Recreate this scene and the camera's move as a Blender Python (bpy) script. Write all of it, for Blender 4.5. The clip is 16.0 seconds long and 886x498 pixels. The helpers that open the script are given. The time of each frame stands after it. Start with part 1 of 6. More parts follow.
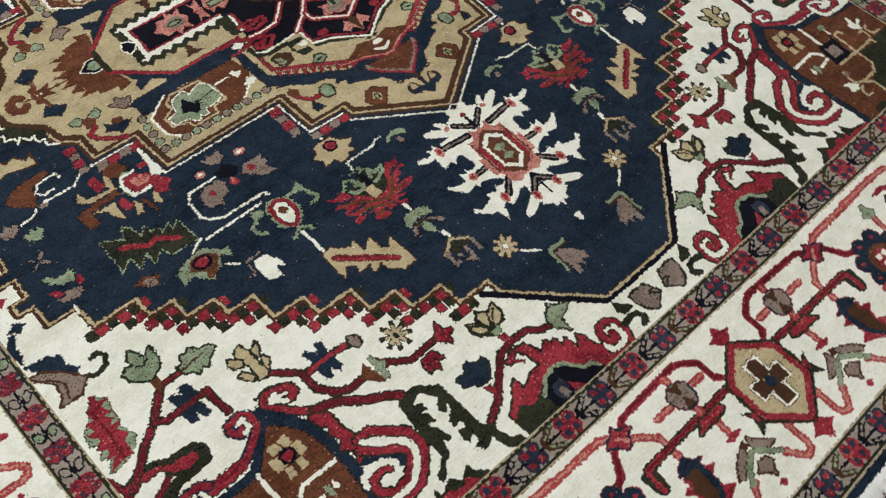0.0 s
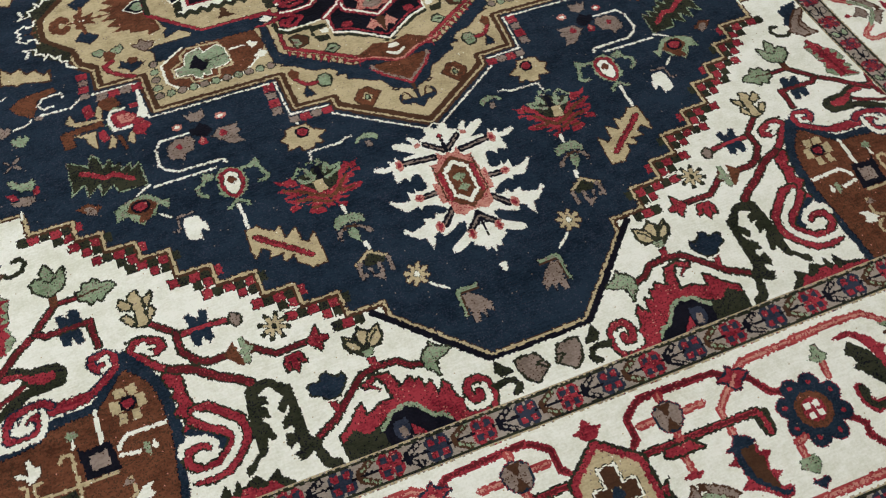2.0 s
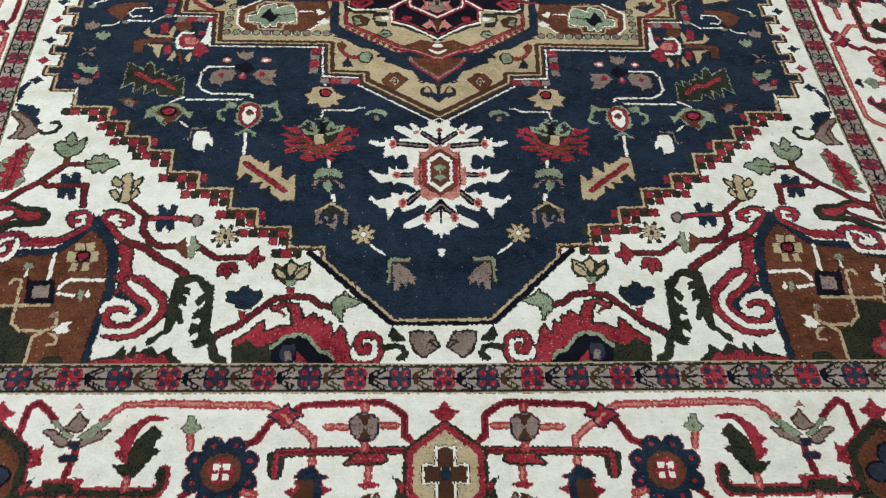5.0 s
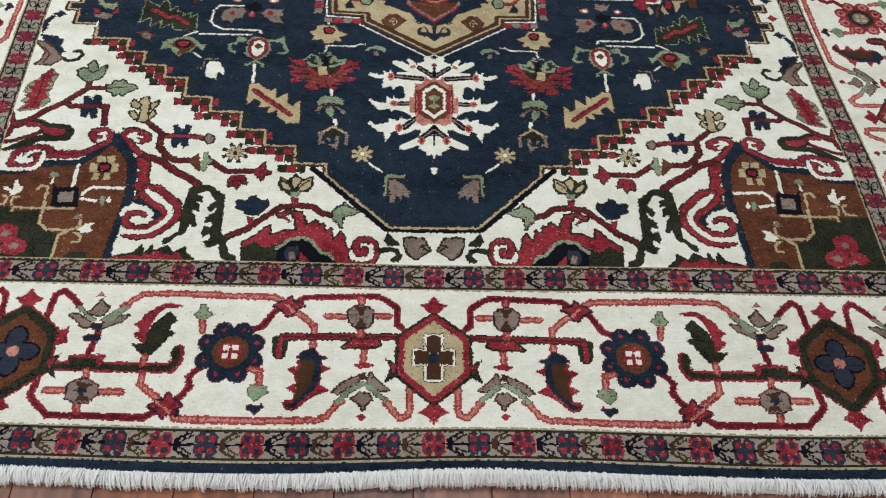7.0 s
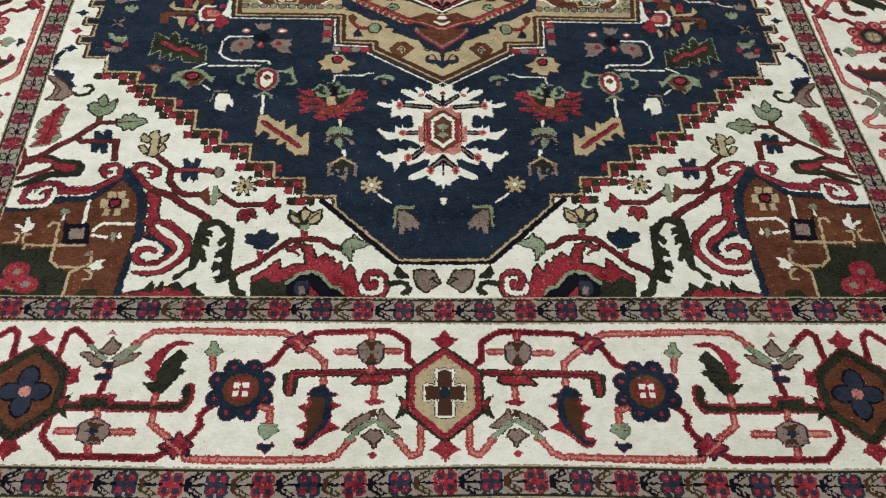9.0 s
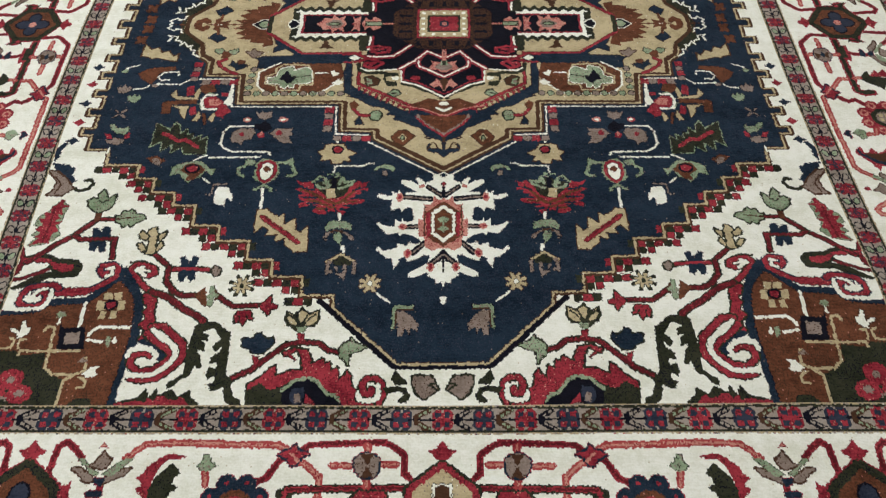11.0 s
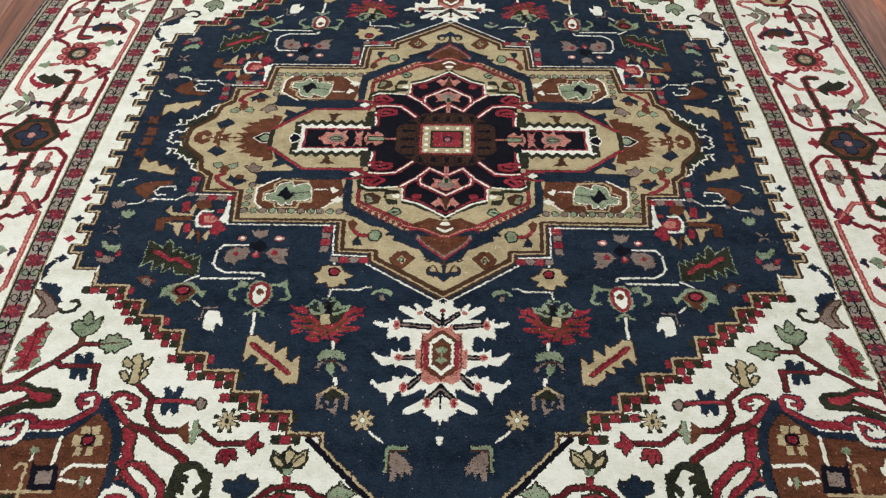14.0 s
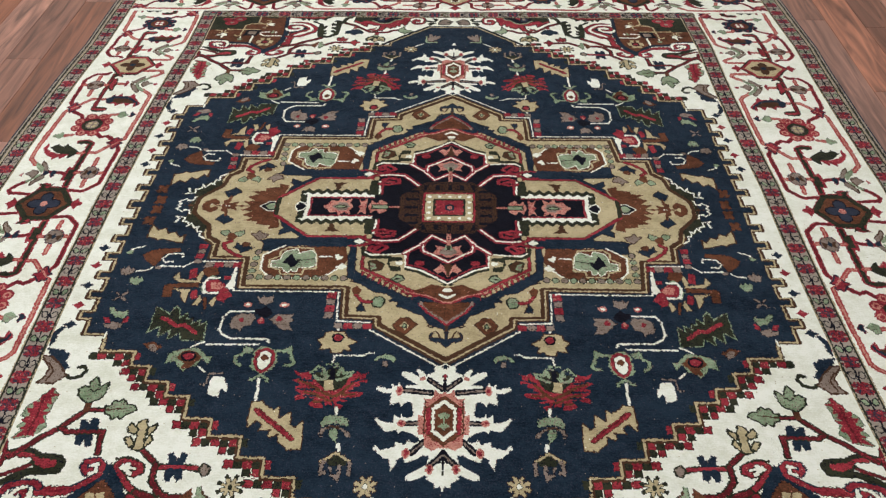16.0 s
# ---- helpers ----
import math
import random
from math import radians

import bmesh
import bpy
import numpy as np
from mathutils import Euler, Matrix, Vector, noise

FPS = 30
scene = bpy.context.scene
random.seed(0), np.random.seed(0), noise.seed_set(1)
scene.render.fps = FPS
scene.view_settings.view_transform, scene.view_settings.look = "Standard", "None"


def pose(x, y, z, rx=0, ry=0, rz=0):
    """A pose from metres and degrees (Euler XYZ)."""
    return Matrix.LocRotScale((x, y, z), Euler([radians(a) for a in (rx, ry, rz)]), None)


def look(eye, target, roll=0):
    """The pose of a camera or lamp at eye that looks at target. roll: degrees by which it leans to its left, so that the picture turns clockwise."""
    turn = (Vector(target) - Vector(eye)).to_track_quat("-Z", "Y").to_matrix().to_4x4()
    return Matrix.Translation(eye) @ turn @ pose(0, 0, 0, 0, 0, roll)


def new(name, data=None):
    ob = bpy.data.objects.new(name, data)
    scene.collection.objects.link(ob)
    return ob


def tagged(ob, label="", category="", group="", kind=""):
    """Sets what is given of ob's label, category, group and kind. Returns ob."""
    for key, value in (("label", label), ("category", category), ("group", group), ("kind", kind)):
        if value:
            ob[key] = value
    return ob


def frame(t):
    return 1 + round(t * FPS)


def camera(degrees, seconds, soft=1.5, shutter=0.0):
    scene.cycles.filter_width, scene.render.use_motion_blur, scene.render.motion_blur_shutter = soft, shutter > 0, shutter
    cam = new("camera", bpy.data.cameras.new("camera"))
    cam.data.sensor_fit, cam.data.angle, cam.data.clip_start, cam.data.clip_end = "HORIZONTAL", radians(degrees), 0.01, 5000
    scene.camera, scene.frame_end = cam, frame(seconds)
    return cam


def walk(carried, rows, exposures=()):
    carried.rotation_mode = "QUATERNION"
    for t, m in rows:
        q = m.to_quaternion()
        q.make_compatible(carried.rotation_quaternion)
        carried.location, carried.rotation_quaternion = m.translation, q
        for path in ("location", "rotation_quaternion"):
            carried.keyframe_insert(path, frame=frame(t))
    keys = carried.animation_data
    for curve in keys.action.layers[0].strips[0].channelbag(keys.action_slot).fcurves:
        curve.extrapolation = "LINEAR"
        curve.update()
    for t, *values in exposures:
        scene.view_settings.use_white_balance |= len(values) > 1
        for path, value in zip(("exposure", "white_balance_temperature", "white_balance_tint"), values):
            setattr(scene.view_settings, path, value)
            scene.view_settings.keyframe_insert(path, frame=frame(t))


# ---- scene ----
cam = camera(56.2, 16.0, 1.1, 0.4)
PATH = [
    (0, (-0.759, -1.287, 1.212), (-0.016, -0.544, -0.49), 3.6),
    (0.5, (-0.684, -1.303, 1.22), (-0.01, -0.513, -0.489), 3.4),
    (1, (-0.581, -1.354, 1.227), (-0.024, -0.502, -0.495), 0.8),
    (1.5, (-0.452, -1.434, 1.228), (0.0, -0.52, -0.493), -0.1),
    (2, (-0.36, -1.49, 1.225), (0.023, -0.52, -0.482), -0.0),
    (2.5, (-0.346, -1.502, 1.209), (-0.013, -0.504, -0.491), 0.7),
    (3, (-0.268, -1.49, 1.219), (-0.025, -0.493, -0.498), 1.5),
    (5.5, (-0.039, -1.829, 1.247), (0.022, -0.656, -0.372), 3.0),
    (6, (-0.043, -1.907, 1.257), (0.04, -0.739, -0.365), 4.1),
    (6.5, (-0.044, -1.939, 1.254), (0.045, -0.78, -0.374), 4.7),
    (7, (-0.041, -1.944, 1.254), (0.034, -0.787, -0.376), 4.2),
    (7.5, (-0.042, -1.942, 1.255), (0.028, -0.782, -0.373), 3.6),
    (8, (-0.046, -1.939, 1.254), (0.02, -0.773, -0.369), 3.2),
    (10.5, (0.008, -1.807, 1.324), (-0.003, -0.612, -0.28), -0.3),
    (11, (0.012, -1.777, 1.329), (-0.003, -0.545, -0.247), -0.6),
    (11.5, (0.013, -1.75, 1.328), (-0.01, -0.492, -0.226), -0.9),
    (12, (0.024, -1.721, 1.328), (-0.01, -0.437, -0.205), -1.1),
    (12.5, (0.033, -1.694, 1.328), (0.006, -0.385, -0.183), -0.8),
    (13, (0.023, -1.671, 1.333), (-0.008, -0.34, -0.159), -0.4),
    (13.5, (0.023, -1.657, 1.337), (-0.009, -0.31, -0.141), -0.2),
    (14, (0.028, -1.649, 1.342), (-0.006, -0.276, -0.113), -0.3),
    (14.5, (0.035, -1.642, 1.351), (-0.003, -0.247, -0.082), -0.7),
    (15, (0.035, -1.645, 1.358), (-0.006, -0.228, -0.053), -0.9),
    (15.5, (0.035, -1.655, 1.362), (-0.007, -0.211, -0.021), -0.7),
    (16, (0.03, -1.67, 1.369), (-0.013, -0.189, 0.026), -0.5),
]
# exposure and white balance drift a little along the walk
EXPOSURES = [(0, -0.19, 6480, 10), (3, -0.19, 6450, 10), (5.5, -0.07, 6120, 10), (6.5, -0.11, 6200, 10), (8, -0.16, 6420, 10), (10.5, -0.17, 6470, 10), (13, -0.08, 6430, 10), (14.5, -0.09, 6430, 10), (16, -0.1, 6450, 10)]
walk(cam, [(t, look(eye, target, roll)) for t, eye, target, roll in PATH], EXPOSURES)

# ---- light ----
world = bpy.data.worlds.new("world")
scene.world = world
world.use_nodes = True
world.node_tree.nodes["Background"].inputs[0].default_value = (0.92, 0.98, 1.0, 1)
world.node_tree.nodes["Background"].inputs[1].default_value = 0.25


def added_overhead_light(x, y, sx, sy, watts):
    lamp = bpy.data.lights.new("unseen_light", "AREA")
    lamp.shape, lamp.size, lamp.size_y, lamp.energy = "RECTANGLE", sx, sy, watts
    lamp.color = (0.92, 0.98, 1.0)
    ob = new("unseen_light", lamp)
    ob.matrix_world = pose(x, y, 3.05)
    return ob


# unseen area lights added under the ceiling, stronger towards the north and west
for lx in (-2.4, 0.0, 2.4):
    for ly in (-3.2, 0.0, 3.2):
        added_overhead_light(lx, ly, 0.3, 1.2, 25.5 + 2.3 * ly - 4.6 * lx)


# ---- materials ----
def shader(name, rough=0.9, sheen=0.0):
    m = bpy.data.materials.new(name)
    m.use_nodes = True
    n = m.node_tree.nodes
    b = n["Principled BSDF"]
    b.inputs["Roughness"].default_value = rough
    if sheen:
        b.inputs["Sheen Weight"].default_value = sheen
        b.inputs["Sheen Roughness"].default_value = 0.5
    b.inputs["Specular IOR Level"].default_value = 0.06
    return m, n, m.node_tree.links, b


def tex_noise(n, links, scale, detail=3.0, coords="Object", stretch=(1, 1, 1)):
    c = n.new("ShaderNodeTexCoord")
    mp = n.new("ShaderNodeMapping")
    mp.inputs["Scale"].default_value = stretch
    t = n.new("ShaderNodeTexNoise")
    t.inputs["Scale"].default_value, t.inputs["Detail"].default_value = scale, detail
    links.new(c.outputs[coords], mp.inputs[0])
    links.new(mp.outputs[0], t.inputs["Vector"])
    return t


def wool(name, dark, light, speck=0.12):
    """Hand-knotted wool pile: dye lots drifting across the rug, tufts and fine fibre."""
    m, n, links, b = shader("wool_" + name, 0.95, 0.03)
    big = tex_noise(n, links, 7.0, 2.0, stretch=(0.5, 2.0, 1))
    fine = tex_noise(n, links, 260.0, 2.0)
    add = n.new("ShaderNodeMath")
    add.operation = "MULTIPLY_ADD"
    links.new(fine.outputs["Fac"], add.inputs[0])
    add.inputs[1].default_value = 0.9
    links.new(big.outputs["Fac"], add.inputs[2])
    ramp = n.new("ShaderNodeValToRGB")
    ramp.color_ramp.elements[0].position, ramp.color_ramp.elements[1].position = 0.64, 0.94
    ramp.color_ramp.elements[0].color, ramp.color_ramp.elements[1].color = (*dark, 1), (*light, 1)
    sub = n.new("ShaderNodeMath")
    sub.operation = "MULTIPLY"
    links.new(add.outputs[0], sub.inputs[0])
    sub.inputs[1].default_value = 0.8
    links.new(sub.outputs[0], ramp.inputs["Fac"])
    links.new(ramp.outputs["Color"], b.inputs["Base Color"])
    mid = tex_noise(n, links, 38.0, 3.0)
    patch = n.new("ShaderNodeMath")
    patch.operation = "MULTIPLY_ADD"
    links.new(mid.outputs["Fac"], patch.inputs[0])
    patch.inputs[1].default_value = 1.0
    links.new(add.outputs[0], patch.inputs[2])
    rows = tex_noise(n, links, 330.0, 1.0, stretch=(0.22, 1.0, 1))
    lift = n.new("ShaderNodeMath")
    lift.operation = "MULTIPLY_ADD"
    links.new(rows.outputs["Fac"], lift.inputs[0])
    lift.inputs[1].default_value = 0.7
    links.new(patch.outputs[0], lift.inputs[2])
    links.new(lift.outputs[0], sub.inputs[0])
    sub.inputs[1].default_value = 0.46
    bump = n.new("ShaderNodeBump")
    bump.inputs["Strength"].default_value, bump.inputs["Distance"].default_value = 0.6, 0.003
    links.new(fine.outputs["Fac"], bump.inputs["Height"])
    links.new(bump.outputs["Normal"], b.inputs["Normal"])
    return m


WOOL = {
    "ivory": wool("ivory", (0.77, 0.772, 0.635), (0.96, 0.962, 0.865)),
    "navy": wool("navy", (0.0048, 0.0105, 0.020), (0.0185, 0.034, 0.056)),
    "black": wool("black", (0.003, 0.003, 0.006), (0.009, 0.009, 0.016)),
    "blue": wool("blue", (0.015, 0.020, 0.036), (0.040, 0.048, 0.075)),
    "crimson": wool("crimson", (0.14, 0.008, 0.018), (0.40, 0.045, 0.062)),
    "wine": wool("wine", (0.085, 0.010, 0.014), (0.13, 0.018, 0.022)),
    "salmon": wool("salmon", (0.40, 0.13, 0.10), (0.66, 0.32, 0.25)),
    "rust": wool("rust", (0.062, 0.021, 0.011), (0.18, 0.066, 0.034)),
    "brown": wool("brown", (0.05, 0.022, 0.012), (0.085, 0.04, 0.022)),
    "gold": wool("gold", (0.37, 0.295, 0.165), (0.59, 0.49, 0.295)),
    "green": wool("green", (0.14, 0.20, 0.11), (0.34, 0.43, 0.28)),
    "olive": wool("olive", (0.016, 0.019, 0.010), (0.042, 0.044, 0.026)),
    "stone": wool("stone", (0.25, 0.205, 0.165), (0.40, 0.345, 0.29)),
    "coral": wool("coral", (0.24, 0.02, 0.028), (0.47, 0.085, 0.08)),
    "taupe": wool("taupe", (0.17, 0.125, 0.10), (0.32, 0.25, 0.21)),
}
INKS = list(WOOL)


def plank_wood():
    m, n, links, b = shader("plank_wood", 0.38)
    b.inputs["Specular IOR Level"].default_value = 0.5
    info = n.new("ShaderNodeObjectInfo")
    c = n.new("ShaderNodeTexCoord")
    shift = n.new("ShaderNodeVectorMath")
    shift.operation = "MULTIPLY_ADD"
    links.new(info.outputs["Random"], shift.inputs[0])
    shift.inputs[1].default_value = (7.0, 31.0, 3.0)
    links.new(c.outputs["Object"], shift.inputs[2])
    mp = n.new("ShaderNodeMapping")
    mp.inputs["Scale"].default_value = (1.3, 13.0, 6.0)
    links.new(shift.outputs[0], mp.inputs[0])
    grain = n.new("ShaderNodeTexNoise")
    grain.inputs["Scale"].default_value, grain.inputs["Detail"].default_value = 2.2, 9.0
    grain.inputs["Distortion"].default_value = 1.6
    links.new(mp.outputs[0], grain.inputs["Vector"])
    ramp = n.new("ShaderNodeValToRGB")
    e = ramp.color_ramp.elements
    e[0].position, e[0].color = 0.28, (0.14, 0.062, 0.043, 1)
    e[1].position, e[1].color = 0.74, (0.52, 0.225, 0.145, 1)
    links.new(grain.outputs["Fac"], ramp.inputs["Fac"])
    tone = n.new("ShaderNodeHueSaturation")
    value = n.new("ShaderNodeMapRange")
    value.inputs["To Min"].default_value, value.inputs["To Max"].default_value = 0.6, 1.3
    links.new(info.outputs["Random"], value.inputs["Value"])
    links.new(value.outputs[0], tone.inputs["Value"])
    spin = n.new("ShaderNodeMath")
    spin.operation = "MULTIPLY"
    links.new(info.outputs["Random"], spin.inputs[0])
    spin.inputs[1].default_value = 7.3
    fract = n.new("ShaderNodeMath")
    fract.operation = "FRACT"
    links.new(spin.outputs[0], fract.inputs[0])
    grey = n.new("ShaderNodeMapRange")
    grey.inputs["To Min"].default_value, grey.inputs["To Max"].default_value = 0.86, 1.14
    links.new(fract.outputs[0], grey.inputs["Value"])
    links.new(grey.outputs[0], tone.inputs["Saturation"])
    links.new(ramp.outputs["Color"], tone.inputs["Color"])
    links.new(tone.outputs["Color"], b.inputs["Base Color"])
    rough = n.new("ShaderNodeMapRange")
    rough.inputs["To Min"].default_value, rough.inputs["To Max"].default_value = 0.3, 0.5
    links.new(grain.outputs["Fac"], rough.inputs["Value"])
    links.new(rough.outputs[0], b.inputs["Roughness"])
    bump = n.new("ShaderNodeBump")
    bump.inputs["Strength"].default_value, bump.inputs["Distance"].default_value = 0.25, 0.001
    links.new(grain.outputs["Fac"], bump.inputs["Height"])
    links.new(bump.outputs["Normal"], b.inputs["Normal"])
    return m


def painted(name, colour, rough=0.7):
    m, n, links, b = shader(name, rough)
    t = tex_noise(n, links, 3.0, 5.0)
    mix = n.new("ShaderNodeMix")
    mix.data_type = "RGBA"
    links.new(t.outputs["Fac"], mix.inputs["Factor"])
    mix.inputs["A"].default_value = (*[c * 0.92 for c in colour], 1)
    mix.inputs["B"].default_value = (*colour, 1)
    links.new(mix.outputs["Result"], b.inputs["Base Color"])
    return m


PLANK = plank_wood()
SUBFLOOR = painted("dark_subfloor", (0.07, 0.035, 0.026), 0.9)
PAINT = painted("wall_paint", (0.72, 0.69, 0.63))
COTTON = painted("cotton_fringe", (0.97, 0.97, 0.96), 0.95)


# ---- room shell ----
def slab(name, x0, x1, y0, y1, z0, z1, material):
    bm = bmesh.new()
    bmesh.ops.create_cube(bm, size=1.0, matrix=Matrix.Translation(((x0 + x1) / 2, (y0 + y1) / 2, (z0 + z1) / 2)) @ Matrix.Diagonal((x1 - x0, y1 - y0, z1 - z0, 1)))
    me = bpy.data.meshes.new(name)
    bm.to_mesh(me)
    bm.free()
    me.materials.append(material)
    return new(name, me)


RX, RY, RZ = 4.0, 5.0, 3.2
floor = tagged(slab("floor", -RX, RX, -RY, RY, -0.12, -0.0235, SUBFLOOR), "reddish-brown wood plank floor under the rug", "floor", kind="structure")
tagged(slab("ceiling", -RX, RX, -RY, RY, RZ, RZ + 0.1, PAINT), "plain off-white ceiling", "ceiling", kind="structure")
tagged(slab("wall_north", -RX, RX, RY, RY + 0.15, -0.12, RZ, PAINT), "plain off-white painted wall", "wall", kind="structure")
tagged(slab("wall_south", -RX, RX, -RY - 0.15, -RY, -0.12, RZ, PAINT), "plain off-white painted wall", "wall", kind="structure")
tagged(slab("wall_east", RX, RX + 0.15, -RY, RY, -0.12, RZ, PAINT), "plain off-white painted wall", "wall", kind="structure")
tagged(slab("wall_west", -RX - 0.15, -RX, -RY, RY, -0.12, RZ, PAINT), "plain off-white painted wall", "wall", kind="structure")


# ---- the rug's design, drawn in centimetres on a grid of knots: u across from the middle, v along towards an end ----
KNOT = 0.2
HALF_U, HALF_V = 125.2, 148.2
NU, NV = round(HALF_U / KNOT), round(HALF_V / KNOT)
GU, GV = np.meshgrid((np.arange(NU) + 0.5) * KNOT, (np.arange(NV) + 0.5) * KNOT, indexing="ij")
rng = np.random.default_rng(5)


def wobble(shape, size):
    return np.kron(rng.uniform(-1, 1, (shape[0] // size + 1, shape[1] // size + 1)), np.ones((size, size)))[: shape[0], : shape[1]]


# knots never follow a drawn edge exactly
SU = GU + 0.13 * wobble(GU.shape, 2)
SV = GV + 0.13 * wobble(GV.shape, 2)
INK = np.zeros((NU, NV), np.int8)
PART = np.zeros((NU, NV), np.int16)
PARTS = [("field", "", "")]
now = 0


def motif(name, label="", join=""):
    """What is drawn from here on is a motif of its own; join names the axes over which its halves meet."""
    global now
    PARTS.append((name, label, join))
    now = len(PARTS) - 1


# where the next shapes are set down, and the part of the rug that they may cover
def upright(u, v):
    return u, v


place, zone = upright, np.ones((NU, NV), bool)


def stamp(mask, box, ink):
    mask = mask & zone[box]
    INK[box][mask] = INKS.index(ink)
    PART[box][mask] = now


def window(u0, u1, v0, v1):
    return (slice(max(0, int(u0 / KNOT) - 2), max(0, int(u1 / KNOT) + 3)), slice(max(0, int(v0 / KNOT) - 2), max(0, int(v1 / KNOT) + 3)))


def fill(ink, *points):
    pts = np.array([place(u, v) for u, v in points], float)
    box = window(pts[:, 0].min(), pts[:, 0].max(), pts[:, 1].min(), pts[:, 1].max())
    u, v = SU[box], SV[box]
    inside = np.zeros(u.shape, bool)
    for (a, b), (c, d) in zip(pts, np.roll(pts, -1, 0)):
        if b != d:
            inside ^= ((b > v) != (d > v)) & (u < (c - a) * (v - b) / (d - b) + a)
    stamp(inside, box, ink)


def line(ink, width, *points):
    pts = np.array([place(u, v) for u, v in points], float)
    box = window(pts[:, 0].min() - width, pts[:, 0].max() + width, pts[:, 1].min() - width, pts[:, 1].max() + width)
    u, v = SU[box], SV[box]
    near = np.full(u.shape, 1e9)
    for (a, b), (c, d) in zip(pts[:-1], pts[1:]):
        t = np.clip(((u - a) * (c - a) + (v - b) * (d - b)) / max((c - a) ** 2 + (d - b) ** 2, 1e-9), 0, 1)
        near = np.minimum(near, (u - a - t * (c - a)) ** 2 + (v - b - t * (d - b)) ** 2)
    stamp(near < width * width / 4, box, ink)


def oval(ink, u, v, ru, rv=None):
    rv = rv or ru
    if place(1, 0)[0] == place(0, 0)[0]:
        ru, rv = rv, ru
    u, v = place(u, v)
    box = window(u - ru, u + ru, v - rv, v + rv)
    stamp(((SU[box] - u) / ru) ** 2 + ((SV[box] - v) / rv) ** 2 < 1, box, ink)


def edged(ink, rim, width, *points):
    """A filled shape with a rim of another colour."""
    fill(ink, *points)
    line(rim, width, *points, points[0])


def rimmed(ink, rim, grow, *points):
    """A filled shape with a dark rim outside it."""
    line(rim, 2 * grow, *points, points[0])
    fill(ink, *points)


def vine(ink, rim, width, *points):
    """A stem with a dark edge on both sides."""
    line(rim, width + 0.6, *points)
    line(ink, width, *points)


def rosette(u, v, lobe="navy", heart="rust", eye="ivory", size=1.0):
    """Eight round lobes round a woven heart with four bright squares."""
    for k in range(8):
        a = math.pi / 8 + k * math.pi / 4
        pu, pv = u + 4.3 * size * math.cos(a), v + 4.3 * size * math.sin(a)
        oval(lobe, pu, pv, 1.75 * size)
    oval(lobe, u, v, 4.3 * size)
    oval(heart, u, v, 3.0 * size)
    for k in range(8):
        a = math.pi / 8 + k * math.pi / 4
        if lobe == "crimson":
            oval("salmon", u + 4.5 * size * math.cos(a), v + 4.5 * size * math.sin(a), 1.05 * size)
            oval("crimson", u + 4.5 * size * math.cos(a), v + 4.5 * size * math.sin(a), 0.5 * size)
        else:
            oval("crimson", u + 4.5 * size * math.cos(a), v + 4.5 * size * math.sin(a), 0.38 * size)
    oval("crimson" if heart == "rust" else "taupe", u, v, 1.9 * size)
    for du in (-0.75, 0.75):
        for dv in (-0.75, 0.75):
            fill(eye, (u + (du - 0.5) * size, v + (dv - 0.5) * size), (u + (du + 0.5) * size, v + (dv - 0.5) * size), (u + (du + 0.5) * size, v + (dv + 0.5) * size), (u + (du - 0.5) * size, v + (dv + 0.5) * size))


def corded(*points):
    """A red stem with a salmon core."""
    line("coral", 1.3, *points)
    line("salmon", 0.5, *points)


def stem(*points):
    line("crimson", 1.25, *points)
    line("wine", 0.6, *points)


def lozenge(u, v, core, rim, cross, ground, turn=0):
    """The large hexagonal border medallion with a four-petalled cross."""
    def p(a, b):
        return (u + 0.84 * b, v + a) if turn else (u + a, v + b)
    if core == "rust":
        fill("crimson", p(0, -9.5), p(7.0, -4.2), p(7.0, 3.8), p(0, 9.7), p(-7.0, 3.8), p(-7.0, -4.2))
    fill("olive", p(0, -9.2), p(6.6, -4.0), p(6.6, 3.6), p(0, 9.4), p(-6.6, 3.6), p(-6.6, -4.0))
    fill(rim, p(0, -8.6), p(6.0, -3.7), p(6.0, 3.3), p(0, 8.7), p(-6.0, 3.3), p(-6.0, -3.7))
    fill(core, p(0, -7.2), p(5.0, -3.1), p(5.0, 2.8), p(0, 7.2), p(-5.0, 2.8), p(-5.0, -3.1))
    for ink, g in ((ground, 0.35 if ground == "black" or not turn else 0.0), (cross, 0.0)):
        for s in (-1, 1):
            if ground == "black" or turn:
                oval(ink, *p(0, 2.5 * s), *((1.5 + g, 2.0 + g) if not turn else (2.0 + g, 1.5 + g)))
                oval(ink, *p(2.3 * s, 0), *((1.9 + g, 1.4 + g) if not turn else (1.4 + g, 1.9 + g)))
            else:
                fill(ink, p(-1.2 - g, 0.8 * s), p(-1.3 - g, (4.2 + g) * s), p(1.3 + g, (4.2 + g) * s), p(1.2 + g, 0.8 * s))
                fill(ink, p(0.8 * s, -1.2 - g), p((3.3 + g) * s, -1.3 - g), p((3.3 + g) * s, 1.3 + g), p(0.8 * s, 1.2 + g))
    oval("navy" if ground == "ivory" else "salmon", *p(0, 0), 1.0)
    for s in (-1, 1):
        fill("olive", p(6.0 * s, 1.5), p(8.2 * s, 0.2), p(7.4 * s, 2.4), p(8.4 * s, 5.0), p(6.4 * s, 3.8))
        fill("crimson", p(6.0 * s, 1.7), p(7.4 * s, 1.2), p(6.9 * s, 3.2))
    for s in (-1, 1):
        fill("crimson", p(-0.8, -8.8 * s), p(-2.6, -10.4 * s), p(-1.2, -10.8 * s), p(0, -12.4 * s), p(1.2, -10.8 * s), p(2.6, -10.4 * s), p(0.8, -8.8 * s))


